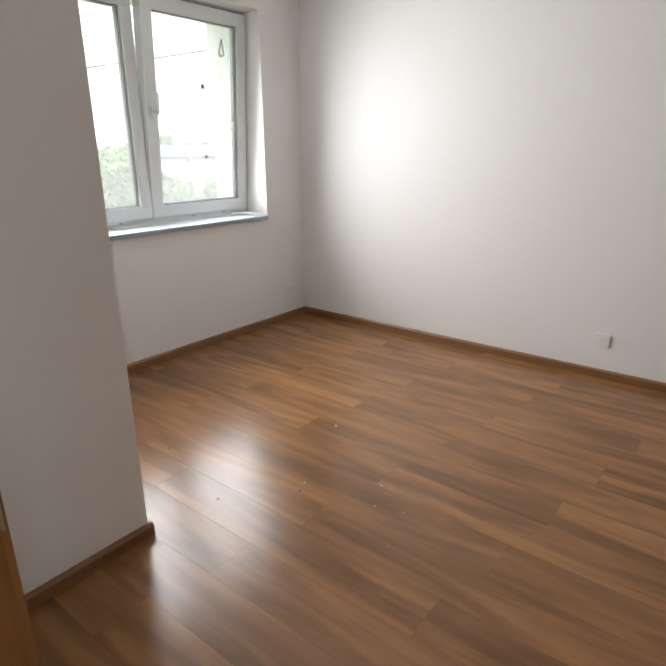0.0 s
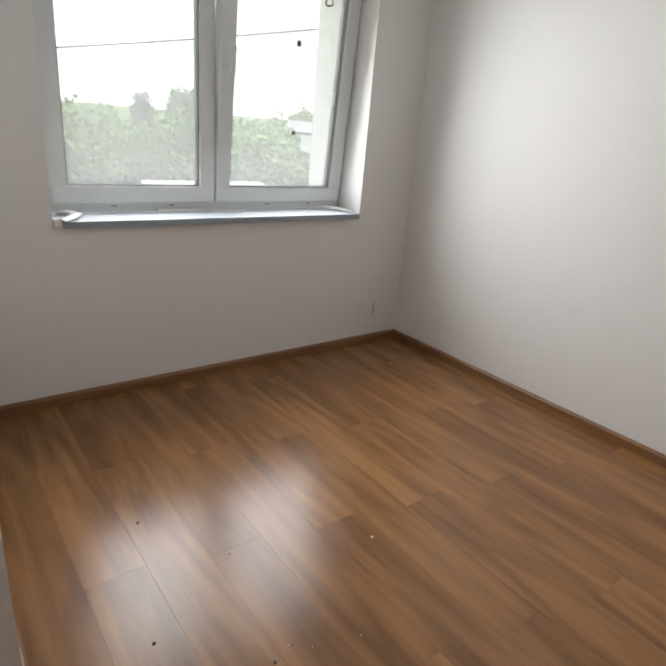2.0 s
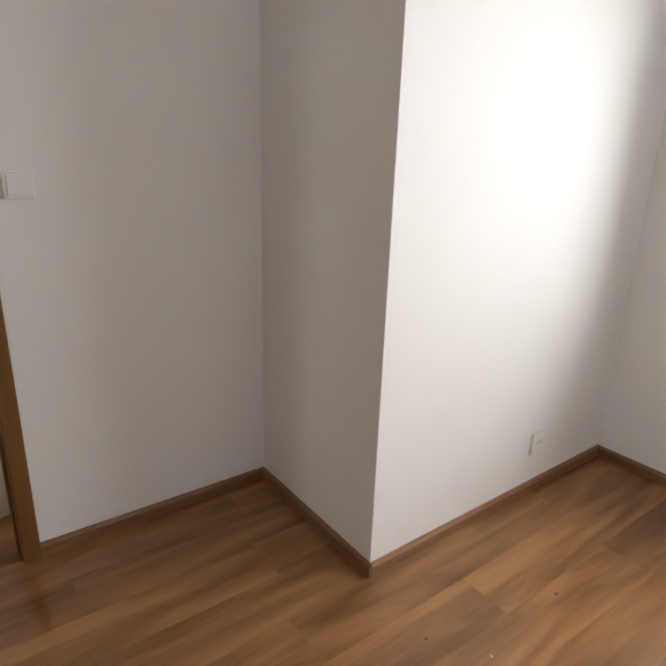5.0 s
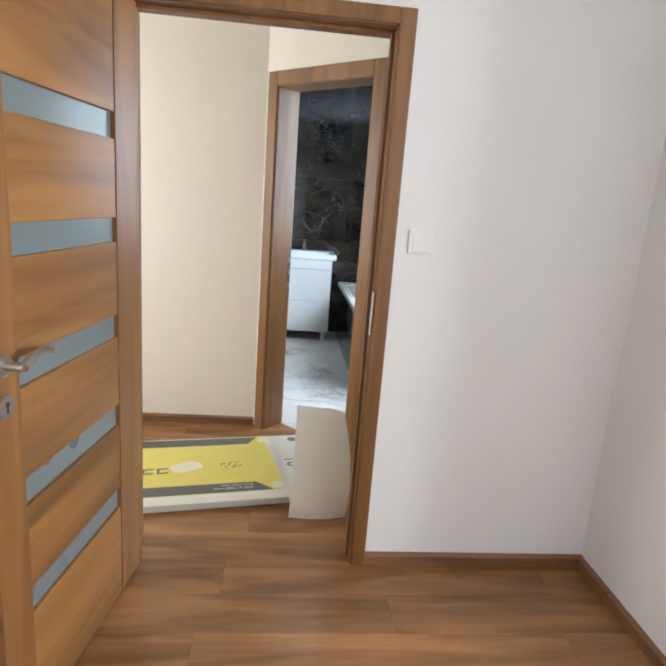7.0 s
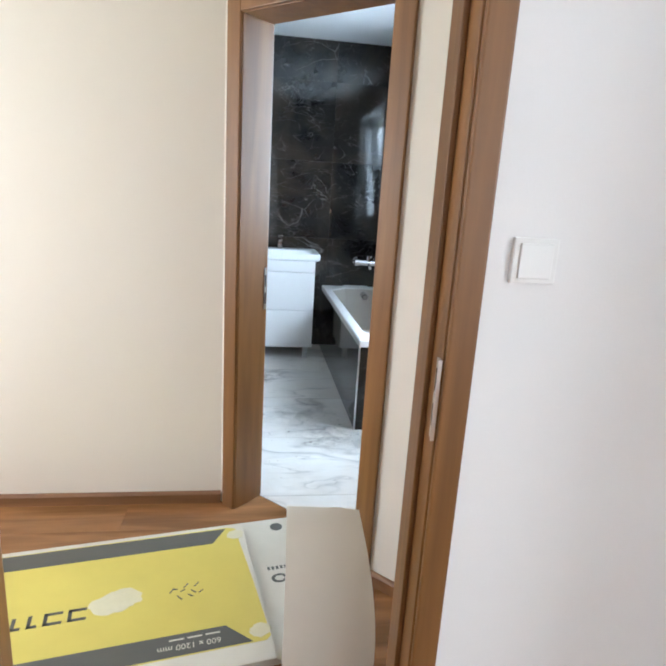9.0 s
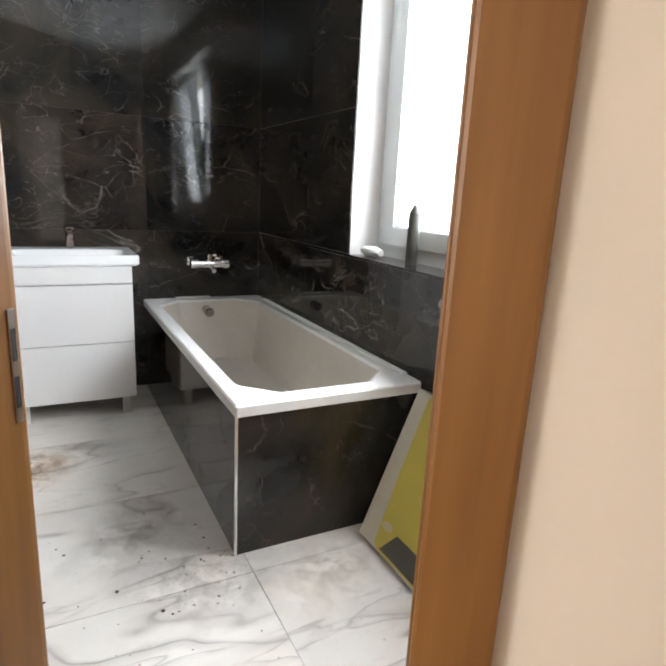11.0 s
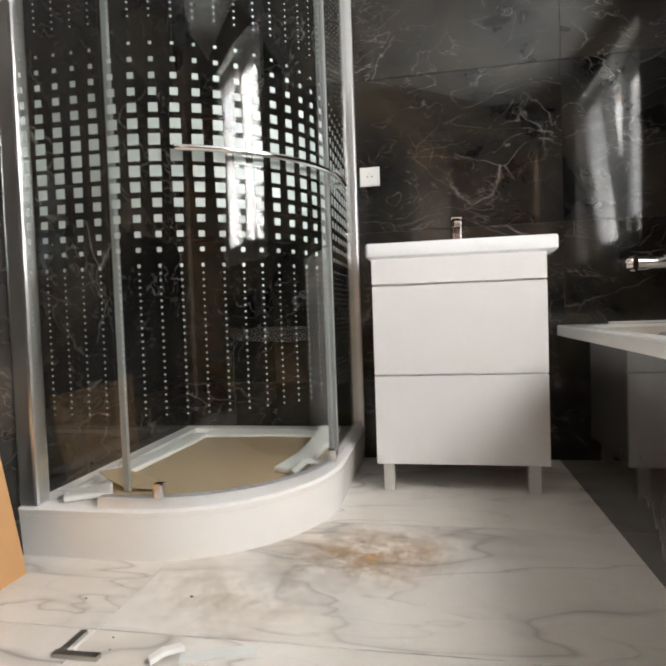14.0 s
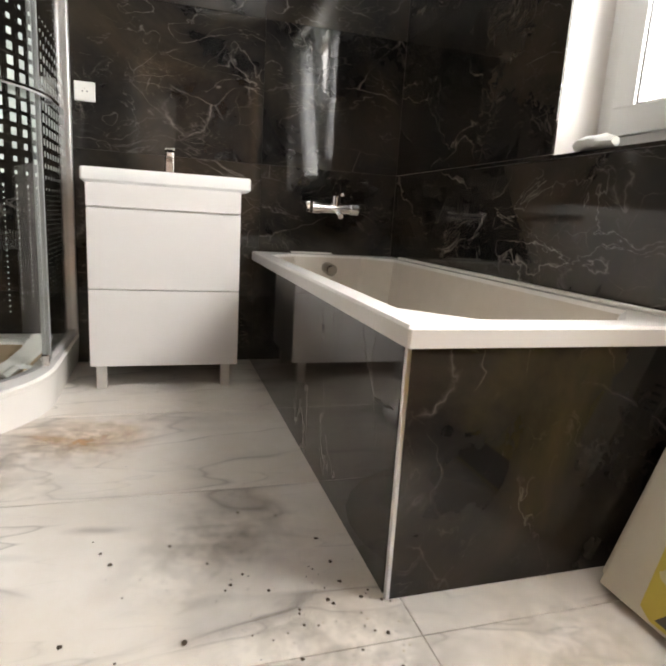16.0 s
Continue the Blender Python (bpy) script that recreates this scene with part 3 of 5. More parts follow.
def door_leaf(name, label, W, Z1):
    """The leaf, hinged at the origin, closed along +x, room side at -y."""
    e = empty(name, Matrix.Identity(4), label, "door", kind="structure")
    Z0, T = 0.010, 0.040
    st = 0.115
    b = bm_new()
    box(b, 0.004, -T, Z0, 0.165, 0, Z1, 0.002)
    part("stile", b, "door_wood", e)
    b = bm_new()
    box(b, W - st, -T, Z0, W, 0, Z1, 0.002)
    part("stile", b, "door_wood", e)
    x0, x1 = 0.165, W - st
    gz = [0.385, 0.688, 0.991, 1.294, 1.597]
    gh = 0.074
    edges = [Z0] + [v for g in gz for v in (g - gh / 2, g + gh / 2)] + [Z1]
    for k in range(0, len(edges), 2):
        b = bm_new()
        box(b, x0, -T + 0.003, edges[k], x1, -0.003, edges[k + 1], 0.003)
        part("panel", b, "panel_wood", e)
    for g in gz:
        b = bm_new()
        box(b, x0 - 0.004, -T * 0.62, g - gh / 2 - 0.003, x1 + 0.004, -T * 0.38, g + gh / 2 + 0.003)
        part("glass_strip", b, "frost", e, "frosted grey glass strip")
    for s in (-1, 1):
        yf = -T if s < 0 else 0
        b = bm_new()
        tube(b, (W - 0.055, yf, 1.03), (W - 0.055, yf + s * 0.008, 1.03), 0.026, 28)
        rose = part("rose", b, "steel", e, "round steel rose", True)
        b = bm_new()
        tube(b, (W - 0.055, yf + s * 0.006, 1.03), (W - 0.055, yf + s * 0.05, 1.03), 0.0095, 20)
        for k in range(8):
            u0, u1 = k / 8, (k + 1) / 8
            f = lambda u: (W - 0.055 - 0.135 * u, yf + s * (0.05 - 0.012 * u), 1.03 + 0.016 * math.sin(u * 3.0))
            tube(b, f(u0), f(u1), 0.0105 - 0.003 * u0, 14, 0.0105 - 0.003 * u1)
        part("lever", b, "steel", e, "curved steel lever handle", True)
        b = bm_new()
        tube(b, (W - 0.055, yf, 0.935), (W - 0.055, yf + s * 0.007, 0.935), 0.026, 28)
        rose2 = part("key_rose", b, "steel", e, "round steel keyhole rose", True)
        b = bm_new()
        tube(b, (W - 0.055, yf + s * 0.0072, 0.940), (W - 0.055, yf + s * 0.0080, 0.940), 0.0065, 16)
        box(b, W - 0.058, yf + s * 0.0072, 0.920, W - 0.052, yf + s * 0.0080, 0.938)
        part("keyhole", b, "dark", rose2, "dark keyhole")
    b = bm_new()
    box(b, W, -T * 0.75, 0.9, W + 0.0015, -T * 0.25, 1.1)
    part("lock_plate", b, "steel", e, "steel lock faceplate")
    for z in (0.22, 1.72):
        b = bm_new()
        tube(b, (-0.004, -0.046, z), (-0.004, -0.046, z + 0.1), 0.0075, 16)
        part("hinge", b, "steel", e, "steel barrel hinge", True)
    return e


place(door_leaf("door_1", "open oak-look bedroom door with five frosted glass strips", 0.80, 1.975), pose(-0.004, -0.022, 0, 0, 0, -98))
place(door_leaf("door_2", "open oak-look bathroom door with five frosted glass strips", 0.70, 2.010), pose(1.014, 0.985, 0, 0, 0, 49))


# ---------------------------------------------------------------- bedroom window
def sash(y0, y1, z0, z1, x0, x1, w, name, e, handle_y=None):
    """One casement: four frame bars, gasket and pane."""
    s = part(name, _bar_ring(y0, y1, z0, z1, x0, x1, w), "pvc", e)
    g = 0.005
    b = bm_new()
    for a in ((y0 + w, z0 + w, y1 - w, z0 + w + g), (y0 + w, z1 - w - g, y1 - w, z1 - w), (y0 + w, z0 + w + g, y0 + w + g, z1 - w - g), (y1 - w - g, z0 + w + g, y1 - w, z1 - w - g)):
        box(b, x0 + 0.012, a[0], a[1], x1 - 0.012, a[2], a[3])
    part("gasket", b, "gasket", s, "dark rubber gasket")
    b = bm_new()
    box(b, (x0 + x1) / 2 - 0.003, y0 + w, z0 + w, (x0 + x1) / 2 + 0.003, y1 - w, z1 - w)
    p = part("pane", b, "pane", s, "window pane with a milky haze film")
    p.visible_shadow = False
    if handle_y is not None:
        b = bm_new()
        zc = (z0 + z1) / 2
        box(b, x0 - 0.010, handle_y - 0.016, zc - 0.035, x0, handle_y + 0.016, zc + 0.035, 0.003)
        tube(b, (x0 - 0.008, handle_y, zc), (x0 - 0.045, handle_y, zc), 0.009, 14)
        box(b, x0 - 0.052, handle_y - 0.010, zc - 0.012, x0 - 0.036, handle_y + 0.010, zc + 0.12, 0.004)
        part("handle", b, "pvc", s, "white window handle")
    return s


def _bar_ring(y0, y1, z0, z1, x0, x1, w):
    b = bm_new()
    box(b, x0, y0, z0, x1, y1, z0 + w, 0.006)
    box(b, x0, y0, z1 - w, x1, y1, z1, 0.006)
    box(b, x0, y0, z0 + w * 0.98, x1, y0 + w, z1 - w * 0.98, 0.006)
    box(b, x0, y1 - w, z0 + w * 0.98, x1, y1, z1 - w * 0.98, 0.006)
    return b


win = empty("window_1", Matrix.Translation((X_WIN + 0.3, -2.1, WZ0)), "white plastic two-casement bedroom window, one tilted", "window", kind="structure")
FX0, FX1 = 3.560, 3.630
b = bm_new()
zf = 0.900
for a in ((WY0, zf, WY1, zf + 0.055), (WY0, WZ1 - 0.045, WY1, WZ1), (WY0, zf + 0.055, WY0 + 0.045, WZ1 - 0.045), (WY1 - 0.05, zf + 0.055, WY1, WZ1 - 0.045)):
    box(b, FX0, a[0], a[1], FX1, a[2], a[3], 0.004)
part("window_frame", b, "pvc", win)
sash(-2.098, -1.248, 0.942, 2.318, 3.545, 3.625, 0.086, "casement", win)
tilted = sash(-2.982, -2.104, 0.942, 2.318, 3.545, 3.625, 0.086, "casement", win, -2.158)
tilted.matrix_world = Matrix.Translation((3.585, 0, 0.945)) @ Matrix.Rotation(radians(-3.6), 4, "Y") @ Matrix.Translation((-3.585, 0, -0.945)) @ tilted.matrix_world
for y in (-1.55, -1.85, -2.45, -2.75):
    b = bm_new()
    box(b, FX0 - 0.002, y - 0.016, zf + 0.026, FX0 + 0.001, y + 0.016, zf + 0.031)
    part("drain_slot", b, "gasket", win, "dark drain slot")

b = bm_new()
box(b, X_WIN - 0.030, -2.965, 0.872, FX0 + 0.002, -1.255, 0.900, 0.003)
sill_ob = structure("window_sill", b, "sill", "white laminate window sill with protective film", "window sill")
b = bm_new()
box(b, X_WIN - 0.0325, -2.966, 0.869, X_WIN - 0.0295, -1.254, 0.899, 0.001)
part("edge_film", b, "sill_edge", sill_ob, "blue-grey film on the front edge")


def ruffle(name, pts, w, label):
    """A crumpled strip of film or foam along points."""
    b = bm_new()
    rings = []
    for k, p in enumerate(pts):
        p = Vector(p)
        d = (Vector(pts[min(k + 1, len(pts) - 1)]) - Vector(pts[max(k - 1, 0)])).normalized()
        s = Vector((d.y, -d.x, 0)) * (w * (0.8 + 0.4 * random.random())) / 2
        wob = Vector((0, 0, 0.004 + 0.006 * random.random()))
        rings.append([p - s, p + wob, p + s, p + s + Vector((0, 0, 0.003)), p + wob + Vector((0, 0, 0.004)), p - s + Vector((0, 0, 0.003))])
    loft(b, rings, True, True)
    return tagged(part(name, b, "film"), label, "film")


ruffle("film_strip", [(3.300, -1.240, 0.9030), (3.345, -1.295, 0.9100), (3.415, -1.335, 0.9150), (3.475, -1.315, 0.9150), (3.505, -1.275, 0.9050)], 0.05, "torn white protective film on the window sill")
ruffle("film_strip", [(3.335, -2.945, 0.9020), (3.395, -2.905, 0.9100), (3.475, -2.855, 0.9150), (3.535, -2.805, 0.9050)], 0.04, "torn white protective film on the window sill")
ruffle("film_strip", [(3.510, -1.755, 0.9025), (3.505, -1.905, 0.9030), (3.510, -2.055, 0.9025)], 0.03, "torn white protective film on the window sill")
b = bm_new()
box(b, 3.300, -1.252, 0.872, 3.38, -1.215, 0.910, 0.008)
tagged(part("filler_lump", b, "foam"), "white filler foam at the sill corner", "filler")
# marks on the glass
b = bm_new()
box(b, 3.5130, -2.603, 1.800, 3.5155, -2.577, 1.830, 0.001)
tagged(part("glass_sticker", b, "carton_grey"), "small dark sticker on the window pane", "sticker")
b = bm_new()
box(b, 3.5490, -2.618, 1.330, 3.5515, -2.594, 1.356, 0.001)
tagged(part("glass_sticker", b, "carton_grey"), "small dark sticker low on the window pane", "sticker")
b = bm_new()
for a, c in (((0, 0.0), (0.035, 0.10)), ((0.035, 0.10), (0.05, 0.0)), ((0.05, 0), (0.02, -0.01)), ((0.02, -0.01), (0.0, 0.0))):
    tube(b, (3.494, -2.738 - a[0], 2.035 + a[1]), (3.494, -2.738 - c[0], 2.035 + c[1]), 0.0042, 8)
tagged(part("drawn_mark", b, "carton_grey"), "dark triangular mark on the window pane", "mark")


# ---------------------------------------------------------------- switches and sockets
def socket(name, m, label, switch=False, h=0.082):
    """A wall plate; +y points out of the wall, x across, z up."""
    e = empty(name, Matrix.Identity(4), label, "switch" if switch else "socket")
    b = bm_new()
    box(b, -0.043, 0, -h / 2, 0.043, 0.010, h / 2, 0.003)
    part("plate", b, "plastic", e)
    b = bm_new()
    if switch:
        box(b, -0.0315, 0.0095, -0.0315, 0.0315, 0.0145, 0.0315, 0.002)
        part("rocker", b, "plastic", e)
    else:
        tube(b, (0, 0.009, 0), (0, 0.0125, 0), 0.026, 28)
        part("face", b, "plastic", e, "", True)
        for dx in (-0.0095, 0.0095):
            b = bm_new()
            tube(b, (dx, 0.0122, 0), (dx, 0.0128, 0), 0.003, 10)
            part("hole", b, "dark", e, "dark socket hole")
        b = bm_new()
        tube(b, (0, 0.012, 0.011), (0, 0.0175, 0.011), 0.0026, 10)
        part("pin", b, "steel", e, "steel earth pin")
    return place(e, m)


socket("light_switch", pose(0.967, 0, 1.309, 0, 0, 180), "white square light switch on the bedroom wall", True)
socket("socket", pose(2.752, Y_BLK, 0.247, 0, 0, 180), "white wall socket above the skirting", h=0.1)
socket("socket", pose(X_WIN, -3.238, 0.247, 0, 0, 90), "white wall socket under the window near the corner")
socket("socket", pose(0.863, Y_FAR, 0.245, 0, 0, 0), "white wall socket on the long bedroom wall")

# ---------------------------------------------------------------- hall: cartons and sheet
HALL_BOX = Matrix.Translation((0.571, 0.433, 0)) @ Matrix.Rotation(radians(10.3), 4, "Z")


def letters(text, size, mat, m, name, parent, label):
    """Built-in lettering turned to mesh, lying in the xy plane of m."""
    cu = bpy.data.curves.new(name, "FONT")
    cu.body, cu.size, cu.extrude = text, size, 0.0004
    tmp = bpy.data.objects.new(name, cu)
    scene.collection.objects.link(tmp)
    bpy.context.view_layer.update()
    me = bpy.data.meshes.new_from_object(tmp.evaluated_get(bpy.context.evaluated_depsgraph_get()))
    bpy.data.objects.remove(tmp)
    me.materials.clear()
    me.materials.append(M[mat])
    ob = new(name, me)
    ob.parent = parent
    ob.matrix_parent_inverse = parent.matrix_world.inverted()
    ob.matrix_basis = m
    if label:
        tagged(ob, label)
    return ob


def tile_carton(label, length=1.25, width=0.66, thick=0.022, full=False):
    """A flat tile carton: lies on z=0, right front corner at the origin, length along -x, width along +y."""
    e = empty("tile_carton", Matrix.Identity(4), label, "carton", "tile cartons")
    b = bm_new()
    box(b, -length, 0, 0, 0, width, thick, 0.003)
    part("body", b, "carton_white", e, "scuffed pale carton body")
    b = bm_new()
    z = thick + 0.0006
    lip, end = (0.004, 0.07) if full else (0.075, 0.0)
    prism(b, [(-length + 0.002, lip), (-0.02 - end, lip), (-0.002 - end, lip + 0.015), (-0.012 - end, width * 0.5), (-0.03 - end, width - 0.02), (-0.06 - end, width - 0.006), (-length + 0.002, width - 0.012)], thick, z)
    part("yellow_face", b, "yellow", e, "yellow printed face")
    z2 = z + 0.0005
    b = bm_new()
    prism(b, [(-length + 0.003, width - 0.100), (-0.128 - end, width - 0.100), (-0.068 - end, width - 0.014), (-length + 0.003, width - 0.014)], z, z2)
    part("band", b, "carton_grey", e, "dark grey printed band")
    b = bm_new()
    prism(b, [(-length + 0.003, 0.080), (-0.06 - end, 0.080), (-0.135 - end, 0.165), (-length + 0.003, 0.165)], z, z2)
    part("band", b, "carton_grey", e, "dark grey printed band")
    letters("600 x 1200 mm", 0.030, "carton_white", Matrix.Translation((-0.155 - end, 0.122, z2)) @ Matrix.Rotation(math.pi, 4, "Z"), "size_text", e, "pale printed size")
    b = bm_new()
    for k in range(3):
        box(b, -0.20 - end - 0.055 * k, 0.140, z2, -0.155 - end - 0.055 * k, 0.146, z2 + 0.0004)
    part("small_text", b, "carton_white", e, "illegible pale line of print")
    b = bm_new()
    x = -0.56
    for k, wd in enumerate((0.055, 0.055, 0.030, 0.030, 0.055, 0.055)):
        y = 0.30
        prism(b, [(x, y), (x - wd, y), (x - wd, y + 0.012), (x, y + 0.012)], z, z2)
        prism(b, [(x - wd, y), (x - wd + 0.012, y), (x - wd + 0.012, y + 0.055), (x - wd, y + 0.055)], z, z2)
        if wd > 0.04:
            prism(b, [(x, y + 0.043), (x - wd, y + 0.043), (x - wd, y + 0.055), (x, y + 0.055)], z, z2)
        x -= wd + 0.016
    part("printed_mark", b, "carton_grey", e, "dark printed maker's mark as plain bars")
    rng = random.Random(4)
    for cx, cy, r in ((-0.40, 0.40, 0.045), (-0.37, 0.46, 0.055), (-0.135, 0.50, 0.028)) if full else ((-0.47, 0.36, 0.085), (-0.035, 0.64, 0.04), (-0.03, 0.12, 0.04)):
        b = bm_new()
        edge = [0.72 + 0.16 * rng.random() + 0.10 * math.sin(k * math.tau / 17 + cx * 40) for k in range(34)]
        prism(b, [(cx + 1.2 * r * q * math.cos(k * math.tau / 34), cy + 0.8 * r * q * math.sin(k * math.tau / 34)) for k, q in enumerate(edge)], z, z2 + 0.0001)
        part("torn_patch", b, "worn", e, "torn pale paper patch")
    if full:
        return e
    b = bm_new()
    for k in range(9):
        cx, cy = -0.30 + 0.012 * k, 0.355 + 0.02 * math.sin(2.1 * k)
        tube(b, (cx, cy, z2), (cx + 0.015, cy + 0.022 * math.cos(k * 1.7), z2), 0.0022, 6)
    part("scribble", b, "carton_grey", e, "dark pen scribble")
    return e


def white_carton(width=0.66):
    e = empty("tile_carton", Matrix.Identity(4), "white printed tile carton under the yellow one", "carton", "tile cartons")
    b = bm_new()
    box(b, -1.2, 0, 0, 0, width, 0.018, 0.003)
    part("body", b, "carton_white", e)
    z = 0.018
    b = bm_new()
    tube(b, (-0.070, width - 0.060, z), (-0.070, width - 0.060, z + 0.0008), 0.026, 24)
    part("round_mark", b, "carton_grey", e, "dark round printed mark", True)
    b = bm_new()
    for k in range(24):
        a0, a1 = k * math.tau / 24, (k + 1) * math.tau / 24
        f = lambda a, r: (-0.125 + r * math.cos(a), width * 0.49 + 0.8 * r * math.sin(a))
        prism(b, [f(a0, 0.030), f(a1, 0.030), f(a1, 0.018), f(a0, 0.018)], z, z + 0.0008)
    part("ring_mark", b, "carton_grey", e, "dark ring of a printed mark")
    for k in range(5):
        b = bm_new()
        box(b, -0.095 - 0.016 * k, width * 0.49 + 0.05, z, -0.085 - 0.016 * k, width * 0.49 + 0.067, z + 0.0008)
        part("print_bar", b, "carton_grey", e, "dark printed bar")
    for k in range(4):
        b = bm_new()
        box(b, -0.075, 0.20 - 0.02 * k, z, -0.02, 0.207 - 0.02 * k, z + 0.0008)
        part("print_bar", b, "carton_grey", e, "dark printed bar")
    return e


place(white_carton(0.735), HALL_BOX @ Matrix.Translation((0.215, 0.012, 0)))
place(tile_carton("flat yellow tile carton lying on another carton", width=0.70), HALL_BOX @ Matrix.Translation((0, 0, 0.0182)))

# bent sheet leaning in the hall
b = bm_new()
rows, cols, T = 14, 8, 0.006
rings = []
for k in range(rows + 1):
    u = k / rows
    yy = 0.322 + 0.30 * u ** 1.7
    zz = 0.455 * u - 0.02 * u * u
    xa, xb = 0.571 + 0.022 * u, 0.836 - 0.004 * u + 0.022 * math.sin(u * 3.0)
    front, back = [], []
    for j in range(cols + 1):
        v = j / cols
        y = yy + 0.012 * v - 0.016 * math.sin(math.pi * v) * (1.15 - u) + 0.02 * u * v ** 4
        z = zz * (1 - 0.05 * v - 0.05 * v ** 5)
        front.append(Vector((xa + (xb - xa) * v, y, z)))
        back.append(Vector((xa + (xb - xa) * v, y + T, z)))
    rings.append(front + back[::-1])
loft(b, rings, True, True)
sheet = part("fibre_sheet", b, "sheet")
tagged(smooth(sheet, 50), "beige bent fibre sheet leaning beside the hall carton", "sheet")


# ---------------------------------------------------------------- bathroom things
def arc(cx, cy, r, a0, a1, n):
    return [(cx + r * math.cos(radians(a0 + (a1 - a0) * k / n)), cy + r * math.sin(radians(a0 + (a1 - a0) * k / n))) for k in range(n + 1)]


TX, TY, TR = 0.283, 2.980, 0.52        # tray: right side, front side, corner radius


def tray_path(inset, n=18):
    """From the left wall along the front, round the corner to the back wall."""
    r = TR - inset
    return [(X_L, TY + inset)] + arc(TX - TR, TY + TR, r, -90, 0, n) + [(TX - inset, Y_BACK)]


tray = empty("shower_tray", Matrix.Translation((-0.12, 3.5, 0)), "white quadrant shower tray in the tiled corner", "shower tray")
TZ = 0.142
b = bm_new()
o0 = [Vector((x, y, 0.0)) for x, y in tray_path(0.012)] + [Vector((X_L, Y_BACK, 0))]
o1 = [Vector((x, y, TZ - 0.02)) for x, y in tray_path(0.003)] + [Vector((X_L, Y_BACK, TZ - 0.02))]
o2 = [Vector((x, y, TZ - 0.005)) for x, y in tray_path(0.0)] + [Vector((X_L, Y_BACK, TZ - 0.005))]
o3 = [Vector((x, y, TZ)) for x, y in tray_path(0.006)] + [Vector((X_L, Y_BACK, TZ))]
i0 = [Vector((min(x, TX - 0.08), min(y, Y_BACK - 0.06) if x > X_L + 0.06 else y, TZ)) for x, y in tray_path(0.075)]
i0[0] = Vector((X_L + 0.06, i0[0].y, TZ))
i0.append(Vector((X_L + 0.06, Y_BACK - 0.06, TZ)))
i1 = [Vector((p.x, p.y, TZ - 0.035)) for p in i0]
loft(b, [o1, o2, o3, i0, i1], True, True)
smooth(part("basin", b, "acrylic", tray), 40)
b = bm_new()
loft(b, [o0, [p - Vector((0, 0, 0.0008)) for p in o1]], True, True)
smooth(part("apron", b, "acrylic", tray, "white curved front panel"), 40)

# protective card and foam strips in the tray
b = bm_new()
prism(b, [(-0.42, 3.12), (-0.25, 3.09), (-0.08, 3.12), (0.08, 3.25), (0.17, 3.44), (0.19, 3.92), (-0.45, 3.93)], TZ - 0.034, TZ - 0.004)
tagged(part("protective_card", b, "cardboard"), "brown protective cardboard lying in the shower tray", "cardboard")


b = bm_new()
flap = [(-0.47, 3.22), (-0.43, 3.29), (-0.30, 3.25), (-0.20, 3.15), (-0.33, 3.14), (-0.40, 3.17)]
loft(b, [[Vector((x, y, TZ + 0.001 + 0.030 * max(0.0, -0.28 - x) / 0.19 + d)) for x, y in flap] for d in (0.0, 0.003)], True, True)
tagged(part("torn_card", b, "cardboard"), "torn flap of brown cardboard in the shower tray", "cardboard")


def strip(pts, w, h, label):
    b = bm_new()
    sweep(b, pts, w, h)
    bmesh.ops.bevel(b, geom=b.edges[:], offset=h * 0.25, segments=1, affect="EDGES")
    return tagged(part("foam_strip", b, "foam"), label, "foam strip", "foam strips in the shower tray")


strip([(-0.40, 3.90, TZ), (-0.1, 3.93, TZ - 0.005), (0.16, 3.91, TZ)], 0.085, 0.018, "white foam edge strip lying in the shower tray")
strip([(-0.46, 3.32, TZ + 0.002), (-0.44, 3.6, TZ - 0.004), (-0.42, 3.86, TZ + 0.004)], 0.085, 0.018, "white foam edge strip lying in the shower tray")
strip([(0.105, 3.36, TZ + 0.006), (0.14, 3.50, TZ + 0.012), (0.165, 3.64, TZ + 0.030), (0.185, 3.76, TZ + 0.062)], 0.085, 0.018, "white foam edge strip propped in the shower tray")
strip([(-0.47, 3.05, TZ + 0.012), (-0.36, 3.12, TZ + 0.012)], 0.085, 0.018, "white foam edge strip on the tray rim")

ruffle("foam_scrap", [(0.135, 3.335, TZ + 0.008), (0.165, 3.365, TZ + 0.030), (0.185, 3.410, TZ + 0.018), (0.200, 3.440, TZ + 0.008)], 0.045, "torn crumpled foam scrap on the tray rim")

# shower enclosure
enc = empty("shower_enclosure", Matrix.Translation((-0.12, 3.5, TZ)), "quadrant shower enclosure of patterned glass and aluminium", "shower enclosure")
ZT = 2.05
b = bm_new()
sweep(b, [(x, y, ZT) for x, y in tray_path(0.028)], 0.036, 0.045)
part("top_rail", b, "alu", enc, "curved aluminium rail", True)
b = bm_new()
box(b, X_L, TY + 0.004, TZ, X_L + 0.060, TY + 0.060, ZT, 0.010)
part("wall_profile", b, "alu", enc)
b = bm_new()
box(b, TX - 0.052, Y_BACK - 0.034, TZ, TX - 0.004, Y_BACK, ZT, 0.006)
part("wall_profile", b, "alu", enc)
path = tray_path(0.028, 36)
lens = [0.0]
for p, q in zip(path, path[1:]):
    lens.append(lens[-1] + math.dist(p, q))


def along(s, inset_shift=0.0):
    s = min(max(s, 0), lens[-1] - 1e-6)
    k = max(i for i in range(len(lens) - 1) if lens[i] <= s)
    u = (s - lens[k]) / (lens[k + 1] - lens[k])
    p, q = Vector(path[k]), Vector(path[k + 1])
    d = (q - p).normalized()
    c = p.lerp(q, u) + Vector((d.y, -d.x)) * inset_shift
    return c, d


